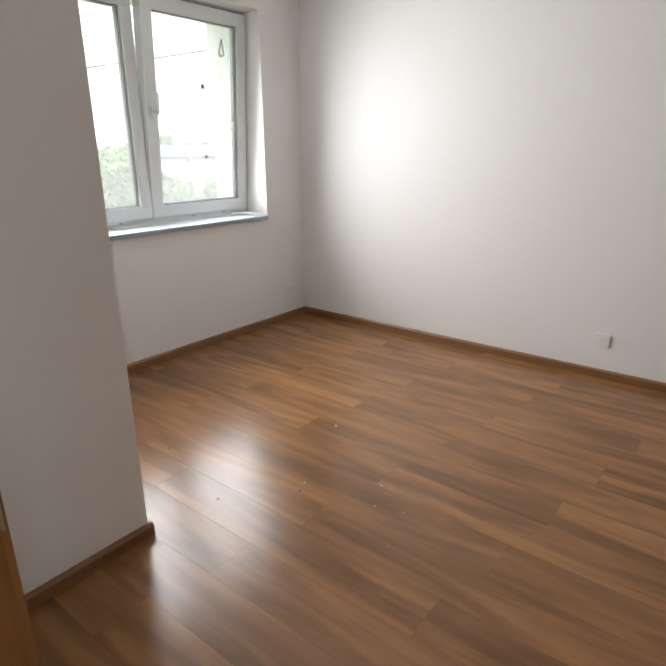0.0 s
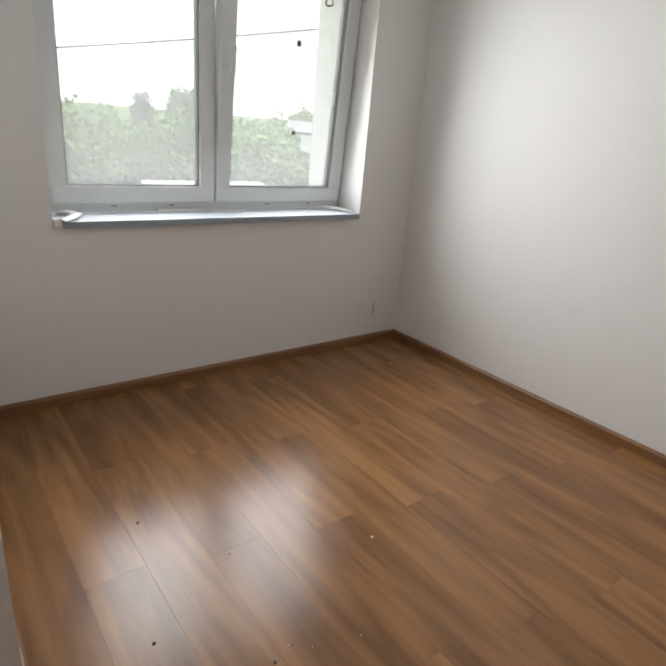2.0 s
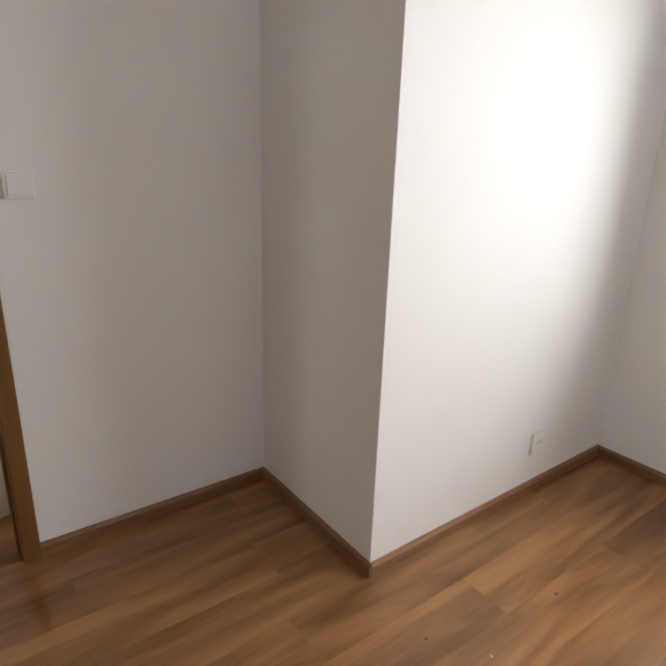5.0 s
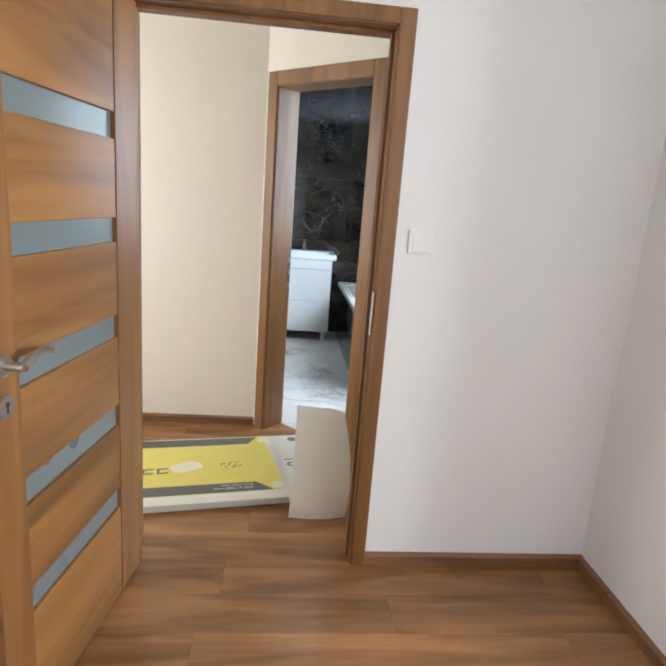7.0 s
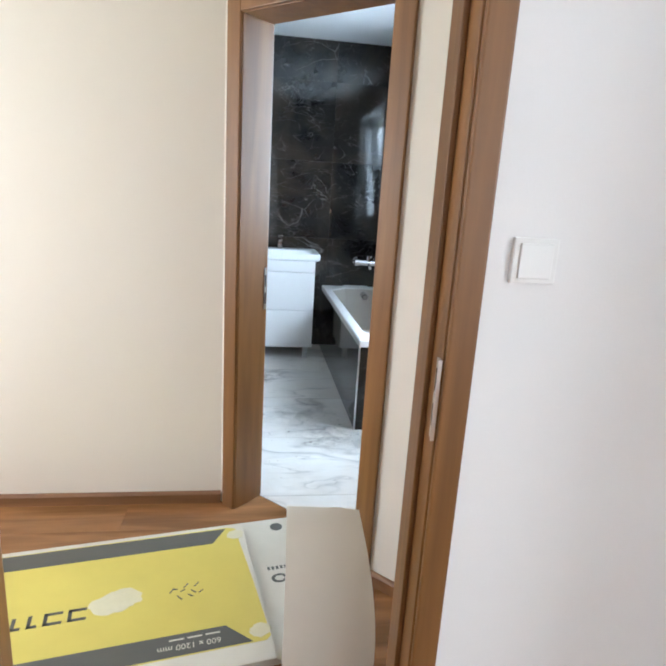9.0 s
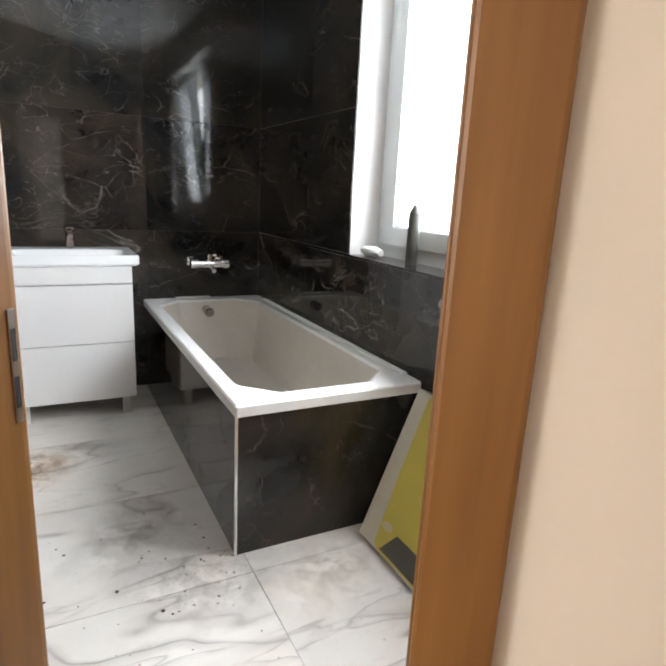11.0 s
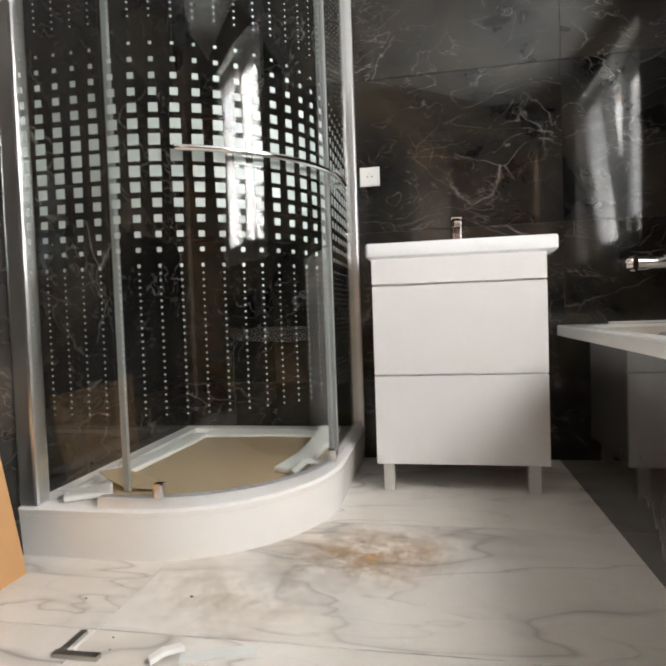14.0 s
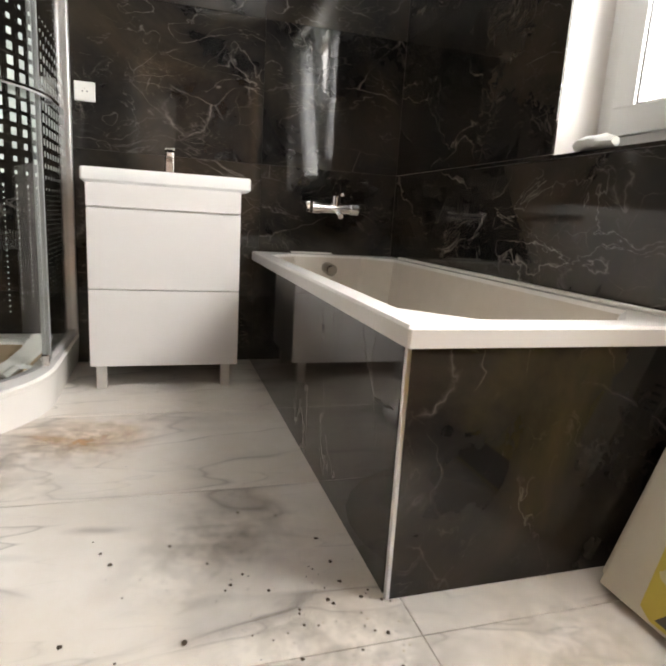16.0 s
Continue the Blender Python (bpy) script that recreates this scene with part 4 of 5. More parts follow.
b = bm_new()
sweep(b, [(*along(0.24 + (lens[-1] - 0.24) * k / 36)[0], TZ + 0.016) for k in range(37)], 0.030, 0.030)
part("bottom_rail", b, "rail", enc, "curved satin aluminium rail")


def pane_between(s0, s1, off, name):
    b = bm_new()
    n = max(2, int((s1 - s0) / 0.03))
    sweep(b, [(*along(s0 + (s1 - s0) * k / n, off)[0], (TZ + ZT) / 2 + 0.02) for k in range(n + 1)], 0.005, ZT - TZ - 0.04)
    ob = part(name, b, "glass", enc, "clear glass with a printed pattern of squares", True)
    ob.visible_shadow = False
    return ob


L_ALL = lens[-1]
panes = [(0.03, 0.335, 0.0), (0.31, 1.05, 0.014), (1.02, L_ALL - 0.03, 0.0)]
for k, (s0, s1, off) in enumerate(panes):
    g = pane_between(s0, s1, off, "sliding_door" if k == 1 else "glass_panel")
    b = bm_new()
    for s in (s1 - 0.012,) if k < 2 else (s0 + 0.012,):
        c, d = along(s, off)
        sweep(b, [(*(c - d * 0.008), (TZ + ZT) / 2 + 0.02), (*(c + d * 0.008), (TZ + ZT) / 2 + 0.02)], 0.012, ZT - TZ - 0.05)
    part("edge_seal", b, "seal", g, "milky edge seal")
    # printed squares
    b = bm_new()
    ncol = int((s1 - s0 - 0.03) / 0.054)
    for c in range(ncol):
        s = s0 + 0.03 + 0.054 * c
        rows = [(1.09 + 0.0415 * r, 0.031 * max(0.0, 1 - (abs(r) / 8.6) ** 1.35)) for r in range(-8, 9)]
        rows += [(z0, 0.0046) for z0 in np.arange(0.40, 0.80, 0.018)] + [(z0, 0.0046) for z0 in np.arange(1.45, 1.95, 0.018)]
        for z, w in rows:
            if w < 0.004:
                continue
            p0, d = along(s - w / 2, off + 0.0035)
            p1, d = along(s + w / 2, off + 0.0035)
            q = [b.verts.new((p0.x, p0.y, z - w / 2)), b.verts.new((p1.x, p1.y, z - w / 2)), b.verts.new((p1.x, p1.y, z + w / 2)), b.verts.new((p0.x, p0.y, z + w / 2))]
            b.faces.new(q)
    tagged(part("printed_pattern", b, "print", g, "rows of white printed squares and dots"), kind="stuff")
b = bm_new()
rings = []
for k in range(25):
    c, d = along(0.50 + 0.66 * k / 24, 0.05)
    out = Vector((d.y, -d.x))
    rings.append([Vector((*(c + out * 0.0085 * math.cos(q)), 1.10 + 0.0085 * math.sin(q))) for q in [j * math.tau / 12 for j in range(12)]])
loft(b, rings, True, True)
bar = part("handle_bar", b, "chrome", enc, "curved chrome handle bar", True)
for s in (0.52, 1.14):
    b = bm_new()
    tube(b, (*along(s, 0.012)[0], 1.10), (*along(s, 0.05)[0], 1.10), 0.007, 12)
    part("standoff", b, "chrome", bar, "", True)
for s in (0.42, 0.99):
    b = bm_new()
    c, d = along(s, 0.02)
    box(b, c.x - 0.013, c.y - 0.012, TZ + 0.032, c.x + 0.013, c.y + 0.012, TZ + 0.075, 0.005)
    part("roller", b, "chrome", enc, "chrome roller bracket")

# vanity
van = empty("vanity_unit", Matrix.Translation((0.69, 3.8, 0)), "white lacquered vanity unit with two drawers", "vanity")
VX0, VX1, VY = 0.381, 0.979, 3.640
b = bm_new()
box(b, VX0, VY + 0.002, 0.101, VX1, Y_BACK - 0.002, 0.840, 0.003)
part("body", b, "lacquer", van)
for name, z0, z1 in (("top_panel", 0.750, 0.840), ("drawer", 0.425, 0.744), ("drawer", 0.101, 0.421)):
    b = bm_new()
    box(b, VX0 - 0.001, VY - 0.017, z0, VX1 + 0.001, VY, z1, 0.0025)
    part(name, b, "lacquer", van)
for x in (0.421, 0.930):
    for y in (VY + 0.01, Y_BACK - 0.06):
        b = bm_new()
        box(b, x - 0.020, y - 0.012, 0, x + 0.020, y + 0.028, 0.101, 0.003)
        part("leg", b, "leg", van, "pale grey square leg")
basin = empty("washbasin", Matrix.Translation((0.7, 3.8, 0.83)), "white ceramic washbasin on the vanity unit", "washbasin")
BX0, BX1, BYF, BYB, BZT = 0.360, 1.021, 3.628, Y_BACK - 0.002, 0.899


def rrect(x0, y0, x1, y1, r, z, n=5):
    out = []
    for cx, cy, a in ((x1 - r, y1 - r, 0), (x0 + r, y1 - r, 90), (x0 + r, y0 + r, 180), (x1 - r, y0 + r, 270)):
        out += [Vector((px, py, z)) for px, py in arc(cx, cy, r, a, a + 90, n)]
    return out


b = bm_new()
loft(b, [rrect(BX0 + 0.012, BYF + 0.012, BX1 - 0.012, BYB, 0.008, 0.8405), rrect(BX0, BYF, BX1, BYB, 0.010, 0.852), rrect(BX0, BYF, BX1, BYB, 0.010, BZT - 0.006),
         rrect(BX0 + 0.005, BYF + 0.005, BX1 - 0.005, BYB, 0.010, BZT), rrect(BX0 + 0.05, BYF + 0.035, BX1 - 0.05, BYB - 0.12, 0.05, BZT - 0.003),
         rrect(BX0 + 0.07, BYF + 0.06, BX1 - 0.07, BYB - 0.14, 0.06, BZT - 0.05)], True, True)
smooth(part("bowl", b, "ceramic", basin), 40)
tap = empty("basin_tap", Matrix.Translation((0.695, 3.98, BZT)), "chrome single-lever basin tap", "tap")
b = bm_new()
box(b, 0.675, 3.96, BZT, 0.717, 4.002, BZT + 0.11, 0.006)
part("body", b, "chrome_in_shade", tap)
b = bm_new()
box(b, 0.680, 3.85, BZT + 0.075, 0.712, 3.98, BZT + 0.098, 0.005)
part("spout", b, "chrome_in_shade", tap)
b = bm_new()
box(b, 0.673, 3.93, BZT + 0.113, 0.719, 4.005, BZT + 0.124, 0.004)
part("lever", b, "chrome_in_shade", tap)

# bathtub
tub = empty("bathtub", Matrix.Translation((1.47, 3.1, 0)), "white acrylic bathtub boxed in with black marble tiles", "bathtub")
UX0, UX1, UY0, UY1, UZ = 1.100, X_R - 0.002, 2.148, Y_BACK - 0.002, 0.572
b = bm_new()


def oct_ring(x0, y0, x1, y1, cut, z):
    c = cut
    return [Vector(p + (z,)) for p in ((x0 + c, y0), (x1 - c, y0), (x1, y0 + c), (x1, y1 - c), (x1 - c, y1), (x0 + c, y1), (x0, y1 - c), (x0, y0 + c))]


loft(b, [oct_ring(UX0 + 0.03, UY0 + 0.03, UX1, UY1, 0.004, UZ - 0.042), oct_ring(UX0, UY0, UX1, UY1, 0.004, UZ - 0.042), oct_ring(UX0, UY0, UX1, UY1, 0.006, UZ - 0.006),
         oct_ring(UX0 + 0.006, UY0 + 0.006, UX1, UY1, 0.006, UZ), oct_ring(UX0 + 0.062, UY0 + 0.075, UX1 - 0.062, UY1 - 0.085, 0.13, UZ), oct_ring(UX0 + 0.070, UY0 + 0.088, UX1 - 0.070, UY1 - 0.092, 0.13, UZ - 0.012)], False, False)
part("rim", b, "acrylic", tub)
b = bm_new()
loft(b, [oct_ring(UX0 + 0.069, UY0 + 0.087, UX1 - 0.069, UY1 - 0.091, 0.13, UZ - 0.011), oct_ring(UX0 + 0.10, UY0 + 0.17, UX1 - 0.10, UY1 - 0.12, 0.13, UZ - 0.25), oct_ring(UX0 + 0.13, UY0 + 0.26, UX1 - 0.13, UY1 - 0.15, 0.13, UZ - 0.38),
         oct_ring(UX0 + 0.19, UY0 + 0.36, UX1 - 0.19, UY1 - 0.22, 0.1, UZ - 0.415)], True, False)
smooth(part("bowl", b, "acrylic_bowl", tub, "darker mottled inside of the tub"), 30)
PX, PY = UX0 + 0.004, UY0 + 0.006
b = bm_new()
box(b, PX, PY + 0.02, 0, PX + 0.014, UY1, UZ - 0.044)
part("side_panel", b, "black_marble", tub, "glossy black marble tile panel")
b = bm_new()
box(b, PX + 0.006, PY, 0, UX1, PY + 0.014, UZ - 0.044)
part("end_panel", b, "black_marble", tub, "glossy black marble tile panel")
b = bm_new()
box(b, PX - 0.003, PY - 0.003, 0, PX + 0.006, PY + 0.010, UZ - 0.044, 0.002)
part("corner_trim", b, "alu", tub, "slim metal corner trim")
b = bm_new()
tube(b, (1.475, UY1 - 0.095, 0.508), (1.475, UY1 - 0.175, 0.504), 0.030, 28)
tube(b, (1.475, UY1 - 0.170, 0.505), (1.475, UY1 - 0.190, 0.503), 0.022, 28)
part("overflow_knob", b, "chrome_in_shade", tub, "round chrome overflow knob", True)
for y0, y1 in ((2.25, 3.9),):
    b = bm_new()
    box(b, UX1 - 0.030, y0, UZ + 0.0005, UX1 - 0.002, y1, UZ + 0.010, 0.003)
    part("edge_tape", b, "foam", tub, "brownish protective edge strip")
b = bm_new()
box(b, 1.30, UY1 - 0.02, UZ + 0.0005, 1.52, UY1, UZ + 0.008, 0.002)
part("edge_tape", b, "foam", tub, "brownish protective edge strip")

mixer = empty("bath_mixer", Matrix.Translation((1.45, Y_BACK, 0.80)), "chrome wall-mounted bath mixer tap", "tap")
b = bm_new()
tube(b, (1.385, 3.965, 0.808), (1.598, 3.965, 0.808), 0.027, 24)
tube(b, (1.372, 3.965, 0.808), (1.412, 3.965, 0.808), 0.032, 24)
tube(b, (1.571, 3.965, 0.808), (1.611, 3.965, 0.808), 0.032, 24)
part("body", b, "chrome", mixer, "", True)
for x in (1.398, 1.585):
    b = bm_new()
    tube(b, (x, Y_BACK, 0.812), (x, 3.965, 0.812), 0.016, 20)
    tube(b, (x, Y_BACK, 0.812), (x, Y_BACK - 0.012, 0.812), 0.032, 24)
    part("inlet", b, "chrome", mixer, "", True)
b = bm_new()
tube(b, (1.50, 3.965, 0.815), (1.50, 3.965, 0.866), 0.024, 20)
box(b, 1.486, 3.86, 0.866, 1.514, 3.98, 0.880, 0.004)
part("lever", b, "chrome", mixer, "", True)
b = bm_new()
tube(b, (1.50, 3.965, 0.80), (1.50, 3.88, 0.77), 0.013, 18)
part("spout", b, "chrome", mixer, "", True)

socket("socket", pose(0.337, Y_BACK, 1.243, 0, 0, 180), "white wall socket on the black tiles")

# towel radiator on the front wall
rad = empty("towel_radiator", Matrix.Translation((1.4, Y_F, 0.2)), "dark ladder towel radiator on the tiled wall", "radiator")
for x in (1.20, 1.62):
    b = bm_new()
    tube(b, (x, Y_F + 0.06, 0.15), (x, Y_F + 0.06, 1.65), 0.017, 14)
    part("upright", b, "anthracite", rad, "", True)
    for z in (0.3, 1.5):
        b = bm_new()
        tube(b, (x, Y_F, z), (x, Y_F + 0.06, z), 0.010, 10)
        part("bracket", b, "anthracite", rad, "", True)
z = 0.2
while z < 1.63:
    if not any(abs(z - g) < 0.06 for g in (0.62, 1.10)):
        b = bm_new()
        tube(b, (1.20, Y_F + 0.06, z), (1.62, Y_F + 0.06, z), 0.010, 10)
        part("rung", b, "anthracite", rad, "", True)
    z += 0.052

# bathroom window
bw = empty("window_2", Matrix.Translation((X_R + 0.2, 2.0, BZ0)), "white plastic two-casement bathroom window, one tilted", "window", kind="structure")
GX0, GX1 = X_R + 0.160, X_R + 0.230
b = bm_new()
for a in ((BY0, BZ0, BY1, BZ0 + 0.085), (BY0, BZ1 - 0.07, BY1, BZ1), (BY0, BZ0 + 0.085, BY0 + 0.08, BZ1 - 0.07), (BY1 - 0.08, BZ0 + 0.085, BY1, BZ1 - 0.07)):
    box(b, GX0, a[0], a[1], GX1, a[2], a[3], 0.004)
part("window_frame", b, "pvc", bw)
ym = (BY0 + BY1) / 2
sash(ym + 0.002, BY1 - 0.070, BZ0 + 0.070, BZ1 - 0.060, GX0 - 0.02, GX0 + 0.05, 0.086, "casement", bw)
tilted = sash(BY0 + 0.070, ym - 0.002, BZ0 + 0.070, BZ1 - 0.060, GX0 - 0.02, GX0 + 0.05, 0.086, "casement", bw, ym - 0.045)
hinge = Matrix.Translation((GX0 + 0.02, 0, BZ0 + 0.070))
tilted.matrix_world = hinge @ Matrix.Rotation(radians(-5.8), 4, "Y") @ hinge.inverted() @ tilted.matrix_world
b = bm_new()
box(b, X_R - 0.002, BY0 + 0.002, BZ0 + 0.0005, GX0, BY1 - 0.002, BZ0 + 0.012, 0.002)
structure("window_sill_bath", b, "black_marble", "black marble tile bathroom window sill", "window sill")
ZS = BZ0 + 0.012
# things on that sill
cart = empty("sealant_cartridge", Matrix.Translation((1.955, 2.43, ZS)), "sealant cartridge standing on the bathroom sill", "cartridge")
b = bm_new()
tube(b, (1.955, 2.43, ZS), (1.955, 2.43, ZS + 0.215), 0.025, 24)
part("barrel", b, "carton_grey", cart, "", True)
b = bm_new()
tube(b, (1.955, 2.43, ZS + 0.215), (1.955, 2.43, ZS + 0.25), 0.024, 20, 0.006)
part("cap", b, "carton_grey", cart, "", True)
b = bm_new()
rings = []
wrap_rng = random.Random(9)
for k in range(9):
    u = k / 8
    rr = 0.030 * math.sin(math.pi * (0.12 + 0.76 * u)) + 0.004
    rings.append([Vector((1.915 + rr * (0.8 + 0.4 * wrap_rng.random()) * math.cos(q), 2.61 + 0.165 * u, ZS + 0.028 + min(rr, 0.027) * (0.8 + 0.2 * wrap_rng.random()) * math.sin(q))) for q in [j * math.tau / 12 for j in range(12)]])
loft(b, rings, True, True)
bag = part("crumpled_wrap", b, "film", None, "", True)
tagged(bag, "crumpled pale plastic wrap on the bathroom sill", "wrap")

# cartons leaning under the window
# local axes of a carton: -x length, +y width, +z face; stood with its width up and its face to the room
ax_len, ax_face = Vector((0, 1, 0)), Vector((-math.sin(radians(68)), 0, math.cos(radians(68))))
ax_w = Vector((math.cos(radians(68)), 0, math.sin(radians(68))))


def stood(ox, oy, width):
    """A pose for a carton that leans on the window wall, its long side on the floor and its face to the room."""
    mm = Matrix((ax_len, -ax_w, ax_len.cross(-ax_w))).transposed().to_4x4()
    mm.translation = Vector((ox, oy, 0.0)) + ax_w * width
    return mm


place(tile_carton("yellow tile carton leaning under the bathroom window", 1.2, 0.60, 0.05, True), stood(1.620, 2.085, 0.60))
c3 = place(white_carton(0.585), stood(1.640, 2.130, 0.585))
tagged(c3, "white tile carton leaning behind a yellow one", "carton")

# board leaning at the left wall
b = bm_new()
box(b, -0.004, 0.0, 0.0, 0.004, 0.70, 0.44, 0.002)
bd = part("fibreboard", b, "board")
place(bd, Matrix.Translation((-0.474, 2.19, 0.002)) @ Matrix.Rotation(radians(-11), 4, "Y"))
tagged(bd, "orange-brown fibreboard leaning on the tiled wall", "board")

# scraps on the bathroom floor
b = bm_new()
box(b, -0.16, 2.575, 0.0005, -0.06, 2.592, 0.010, 0.002)
box(b, -0.152, 2.592, 0.0005, -0.135, 2.66, 0.010, 0.002)
tagged(part("metal_angle", b, "steel"), "small grey metal angle piece on the floor", "scrap")
b = bm_new()
sweep(b, [(0.045, 2.585, 0.006), (0.065, 2.602, 0.014), (0.090, 2.635, 0.006)], 0.018, 0.01)
tagged(part("plastic_scrap", b, "plastic"), "white plastic scrap on the floor", "scrap")
b = bm_new()
sweep(b, [(0.10, 2.60, 0.004), (0.17, 2.625, 0.004), (0.24, 2.645, 0.004)], 0.03, 0.006)
tagged(part("paper_scrap", b, "film"), "grey paper scrap on the floor", "scrap")


def dust_material(name, colour, strength):
    """Thin loose dust that lets the floor show between its specks."""
    m, n, l, bs = material(name)
    v = mapped(n, l, (1, 1, 1))
    f = noise_tex(n, l, v, 9.0, 7, 0.7)
    co = n.new("ShaderNodeTexCoord")
    gr = n.new("ShaderNodeTexGradient")
    gr.gradient_type = "SPHERICAL"
    mp = n.new("ShaderNodeMapping")
    mp.inputs["Scale"].default_value = (3.2, 4.6, 1.0)
    l.new(co.outputs["Object"], mp.inputs["Vector"])
    l.new(mp.outputs[0], gr.inputs[0])
    ra = ramp(n, [(0.40, (0, 0, 0)), (0.72, (1, 1, 1))])
    l.new(f, ra.inputs[0])
    a1 = n.new("ShaderNodeMath")
    a1.operation = "MULTIPLY"
    l.new(ra.outputs[0], a1.inputs[0])
    l.new(gr.outputs[0], a1.inputs[1])
    a2 = n.new("ShaderNodeMath")
    a2.operation = "MULTIPLY"
    a2.use_clamp = True
    l.new(a1.outputs[0], a2.inputs[0])
    a2.inputs[1].default_value = strength
    l.new(a2.outputs[0], bs.inputs["Alpha"])
    bs.inputs["Base Color"].default_value = (*colour, 1)
    bs.inputs["Roughness"].default_value = 0.9
    return m


def dust_patch(x, y, turn, mat, label):
    b = bm_new()
    prism(b, arc(0, 0, 0.31, 0, 345, 23), 0.0, 0.0006)
    ob = tagged(part("dust_patch", b, mat), label, "dust", kind="stuff")
    place(ob, pose(x, y, 0.0006, 0, 0, turn))


M["rust_dust"] = dust_material("rust_dust", (0.74, 0.48, 0.28), 0.85)
M["grey_dust"] = dust_material("grey_dust", (0.34, 0.29, 0.24), 0.32)
M["tan_dust"] = dust_material("tan_dust", (0.66, 0.52, 0.36), 0.32)
dust_patch(0.40, 3.10, 20, "rust_dust", "orange brick dust on the marble floor")
dust_patch(0.10, 2.86, -15, "tan_dust", "tan mortar dust beside the shower tray")
dust_patch(0.78, 2.42, 35, "grey_dust", "grey mortar dust on the marble floor")
dust_patch(0.97, 2.06, -20, "grey_dust", "grey mortar dust on the marble floor")
dust_patch(1.35, 1.95, 10, "tan_dust", "tan mortar dust beside the tub")


def crumbs(name, zone, count, size, mat, label, seed):
    rng = random.Random(seed)
    b = bm_new()
    for _ in range(count):
        x, y = rng.uniform(zone[0], zone[2]), rng.uniform(zone[1], zone[3])
        s = size * (0.4 + rng.random() ** 2 * 1.4)
        made = bmesh.ops.create_icosphere(b, subdivisions=1, radius=s)["verts"]
        for v in made:
            v.co = Vector((v.co.x * (0.7 + 0.9 * rng.random()) + x, v.co.y * (0.7 + 0.9 * rng.random()) + y, max(0.0, v.co.z * 0.5 + s * 0.4)))
    return tagged(part(name, b, mat), label, "debris", kind="stuff")


crumbs("floor_crumbs", (0.80, 1.90, 1.12, 2.30), 70, 0.0026, "dirt", "dark grit swept against the tub corner", 8)
crumbs("floor_crumbs", (0.55, 1.55, 1.40, 2.15), 60, 0.0022, "pale_dirt", "pale grit on the marble floor", 9)
crumbs("floor_crumbs", (0.45, 1.75, 1.08, 2.55), 40, 0.0032, "dirt", "dark crumbs of mortar on the bathroom floor", 1)
crumbs("floor_crumbs", (-0.3, 2.3, 0.6, 2.9), 12, 0.0026, "dirt", "dark crumbs of mortar on the bathroom floor", 2)
crumbs("floor_crumbs", (1.3, -1.5, 2.3, -0.9), 16, 0.0030, "dirt", "dark crumbs on the laminate floor", 3)
crumbs("floor_crumbs", (1.0, -1.9, 1.9, -1.2), 12, 0.0034, "pale_dirt", "pale crumbs on the laminate floor", 5)

# ---------------------------------------------------------------- outside
GZ = -3.4
b = bm_new()
bmesh.ops.create_grid(b, x_segments=60, y_segments=60, size=600)
for v in b.verts:
    r = math.hypot(v.co.x, v.co.y)
    v.co.z = GZ + max(0.0, r - 70) * 0.018 + (0.6 * noise.noise(v.co * 0.02) if r > 40 else 0)
tagged(part("ground", b, "grass"), "green meadow ground outside", "ground", kind="structure")


def tree(height, width, mat, seed, name="tree", label="leafy green garden tree"):
    rng = random.Random(seed)
    e = empty(name, Matrix.Identity(4), label, "tree", "garden trees")
    b = bm_new()
    tube(b, (0, 0, -0.2), (0, 0, height * 0.45), 0.05 * width, 9, 0.03 * width)
    for k in range(6):
        a = k * 1.05 + rng.random()
        z = height * (0.25 + 0.05 * k)
        tube(b, (0, 0, z), (math.cos(a) * width * 0.35, math.sin(a) * width * 0.35, z + height * 0.25), 0.02 * width, 6, 0.006)
    part("trunk", b, "bark", e)
    verts, faces = [], []
    for _ in range(3600):
        while True:
            p = Vector((rng.uniform(-1, 1), rng.uniform(-1, 1), rng.uniform(-1, 1)))
            if p.length < 1 and p.length > 0.35:
                break
        lump = 0.75 + 0.45 * noise.noise(p * 2.3 + Vector((seed, 0, 0)))
        p = Vector((p.x * width / 2 * lump, p.y * width / 2 * lump, height * 0.56 + p.z * height * 0.46 * lump))
        s = 0.06 + 0.09 * rng.random()
        q = Euler((rng.uniform(-1, 1), rng.uniform(-1, 1), rng.uniform(0, 6.3))).to_matrix()
        n0 = len(verts)
        for c in ((-s, -s * 0.5, 0), (s * 0.2, -s * 0.6, 0.05), (s, 0, 0), (s * 0.1, s * 0.6, -0.05)):
            verts.append(p + q @ Vector(c))
        faces.append((n0, n0 + 1, n0 + 2, n0 + 3))
    me = bpy.data.meshes.new("crown")
    me.from_pydata(verts, [], faces)
    me.materials.append(M[mat])
    ob = new("crown", me)
    ob.parent = e
    return e


kinds = [tree(4.0, 4.2, "leaf", 1), tree(4.6, 3.6, "leaf", 2), tree(3.4, 4.6, "leaf", 3), tree(6.4, 3.4, "leaf_dark", 4, "conifer", "dark dense garden conifer")]
spots = []
rng = random.Random(7)
for k in range(44):
    a = radians(-62 + 60 * (k + 0.5) / 44 + rng.uniform(-1.5, 1.5))
    d = rng.uniform(18, 25) + (8 if k % 3 == 0 else 0)
    spots.append((3.5 + d * math.cos(a), -2 + d * math.sin(a), rng.randrange(3), (0.56 if a > radians(-11) else 1.08 if a > radians(-34) else 0.74) + 0.14 * rng.random()))
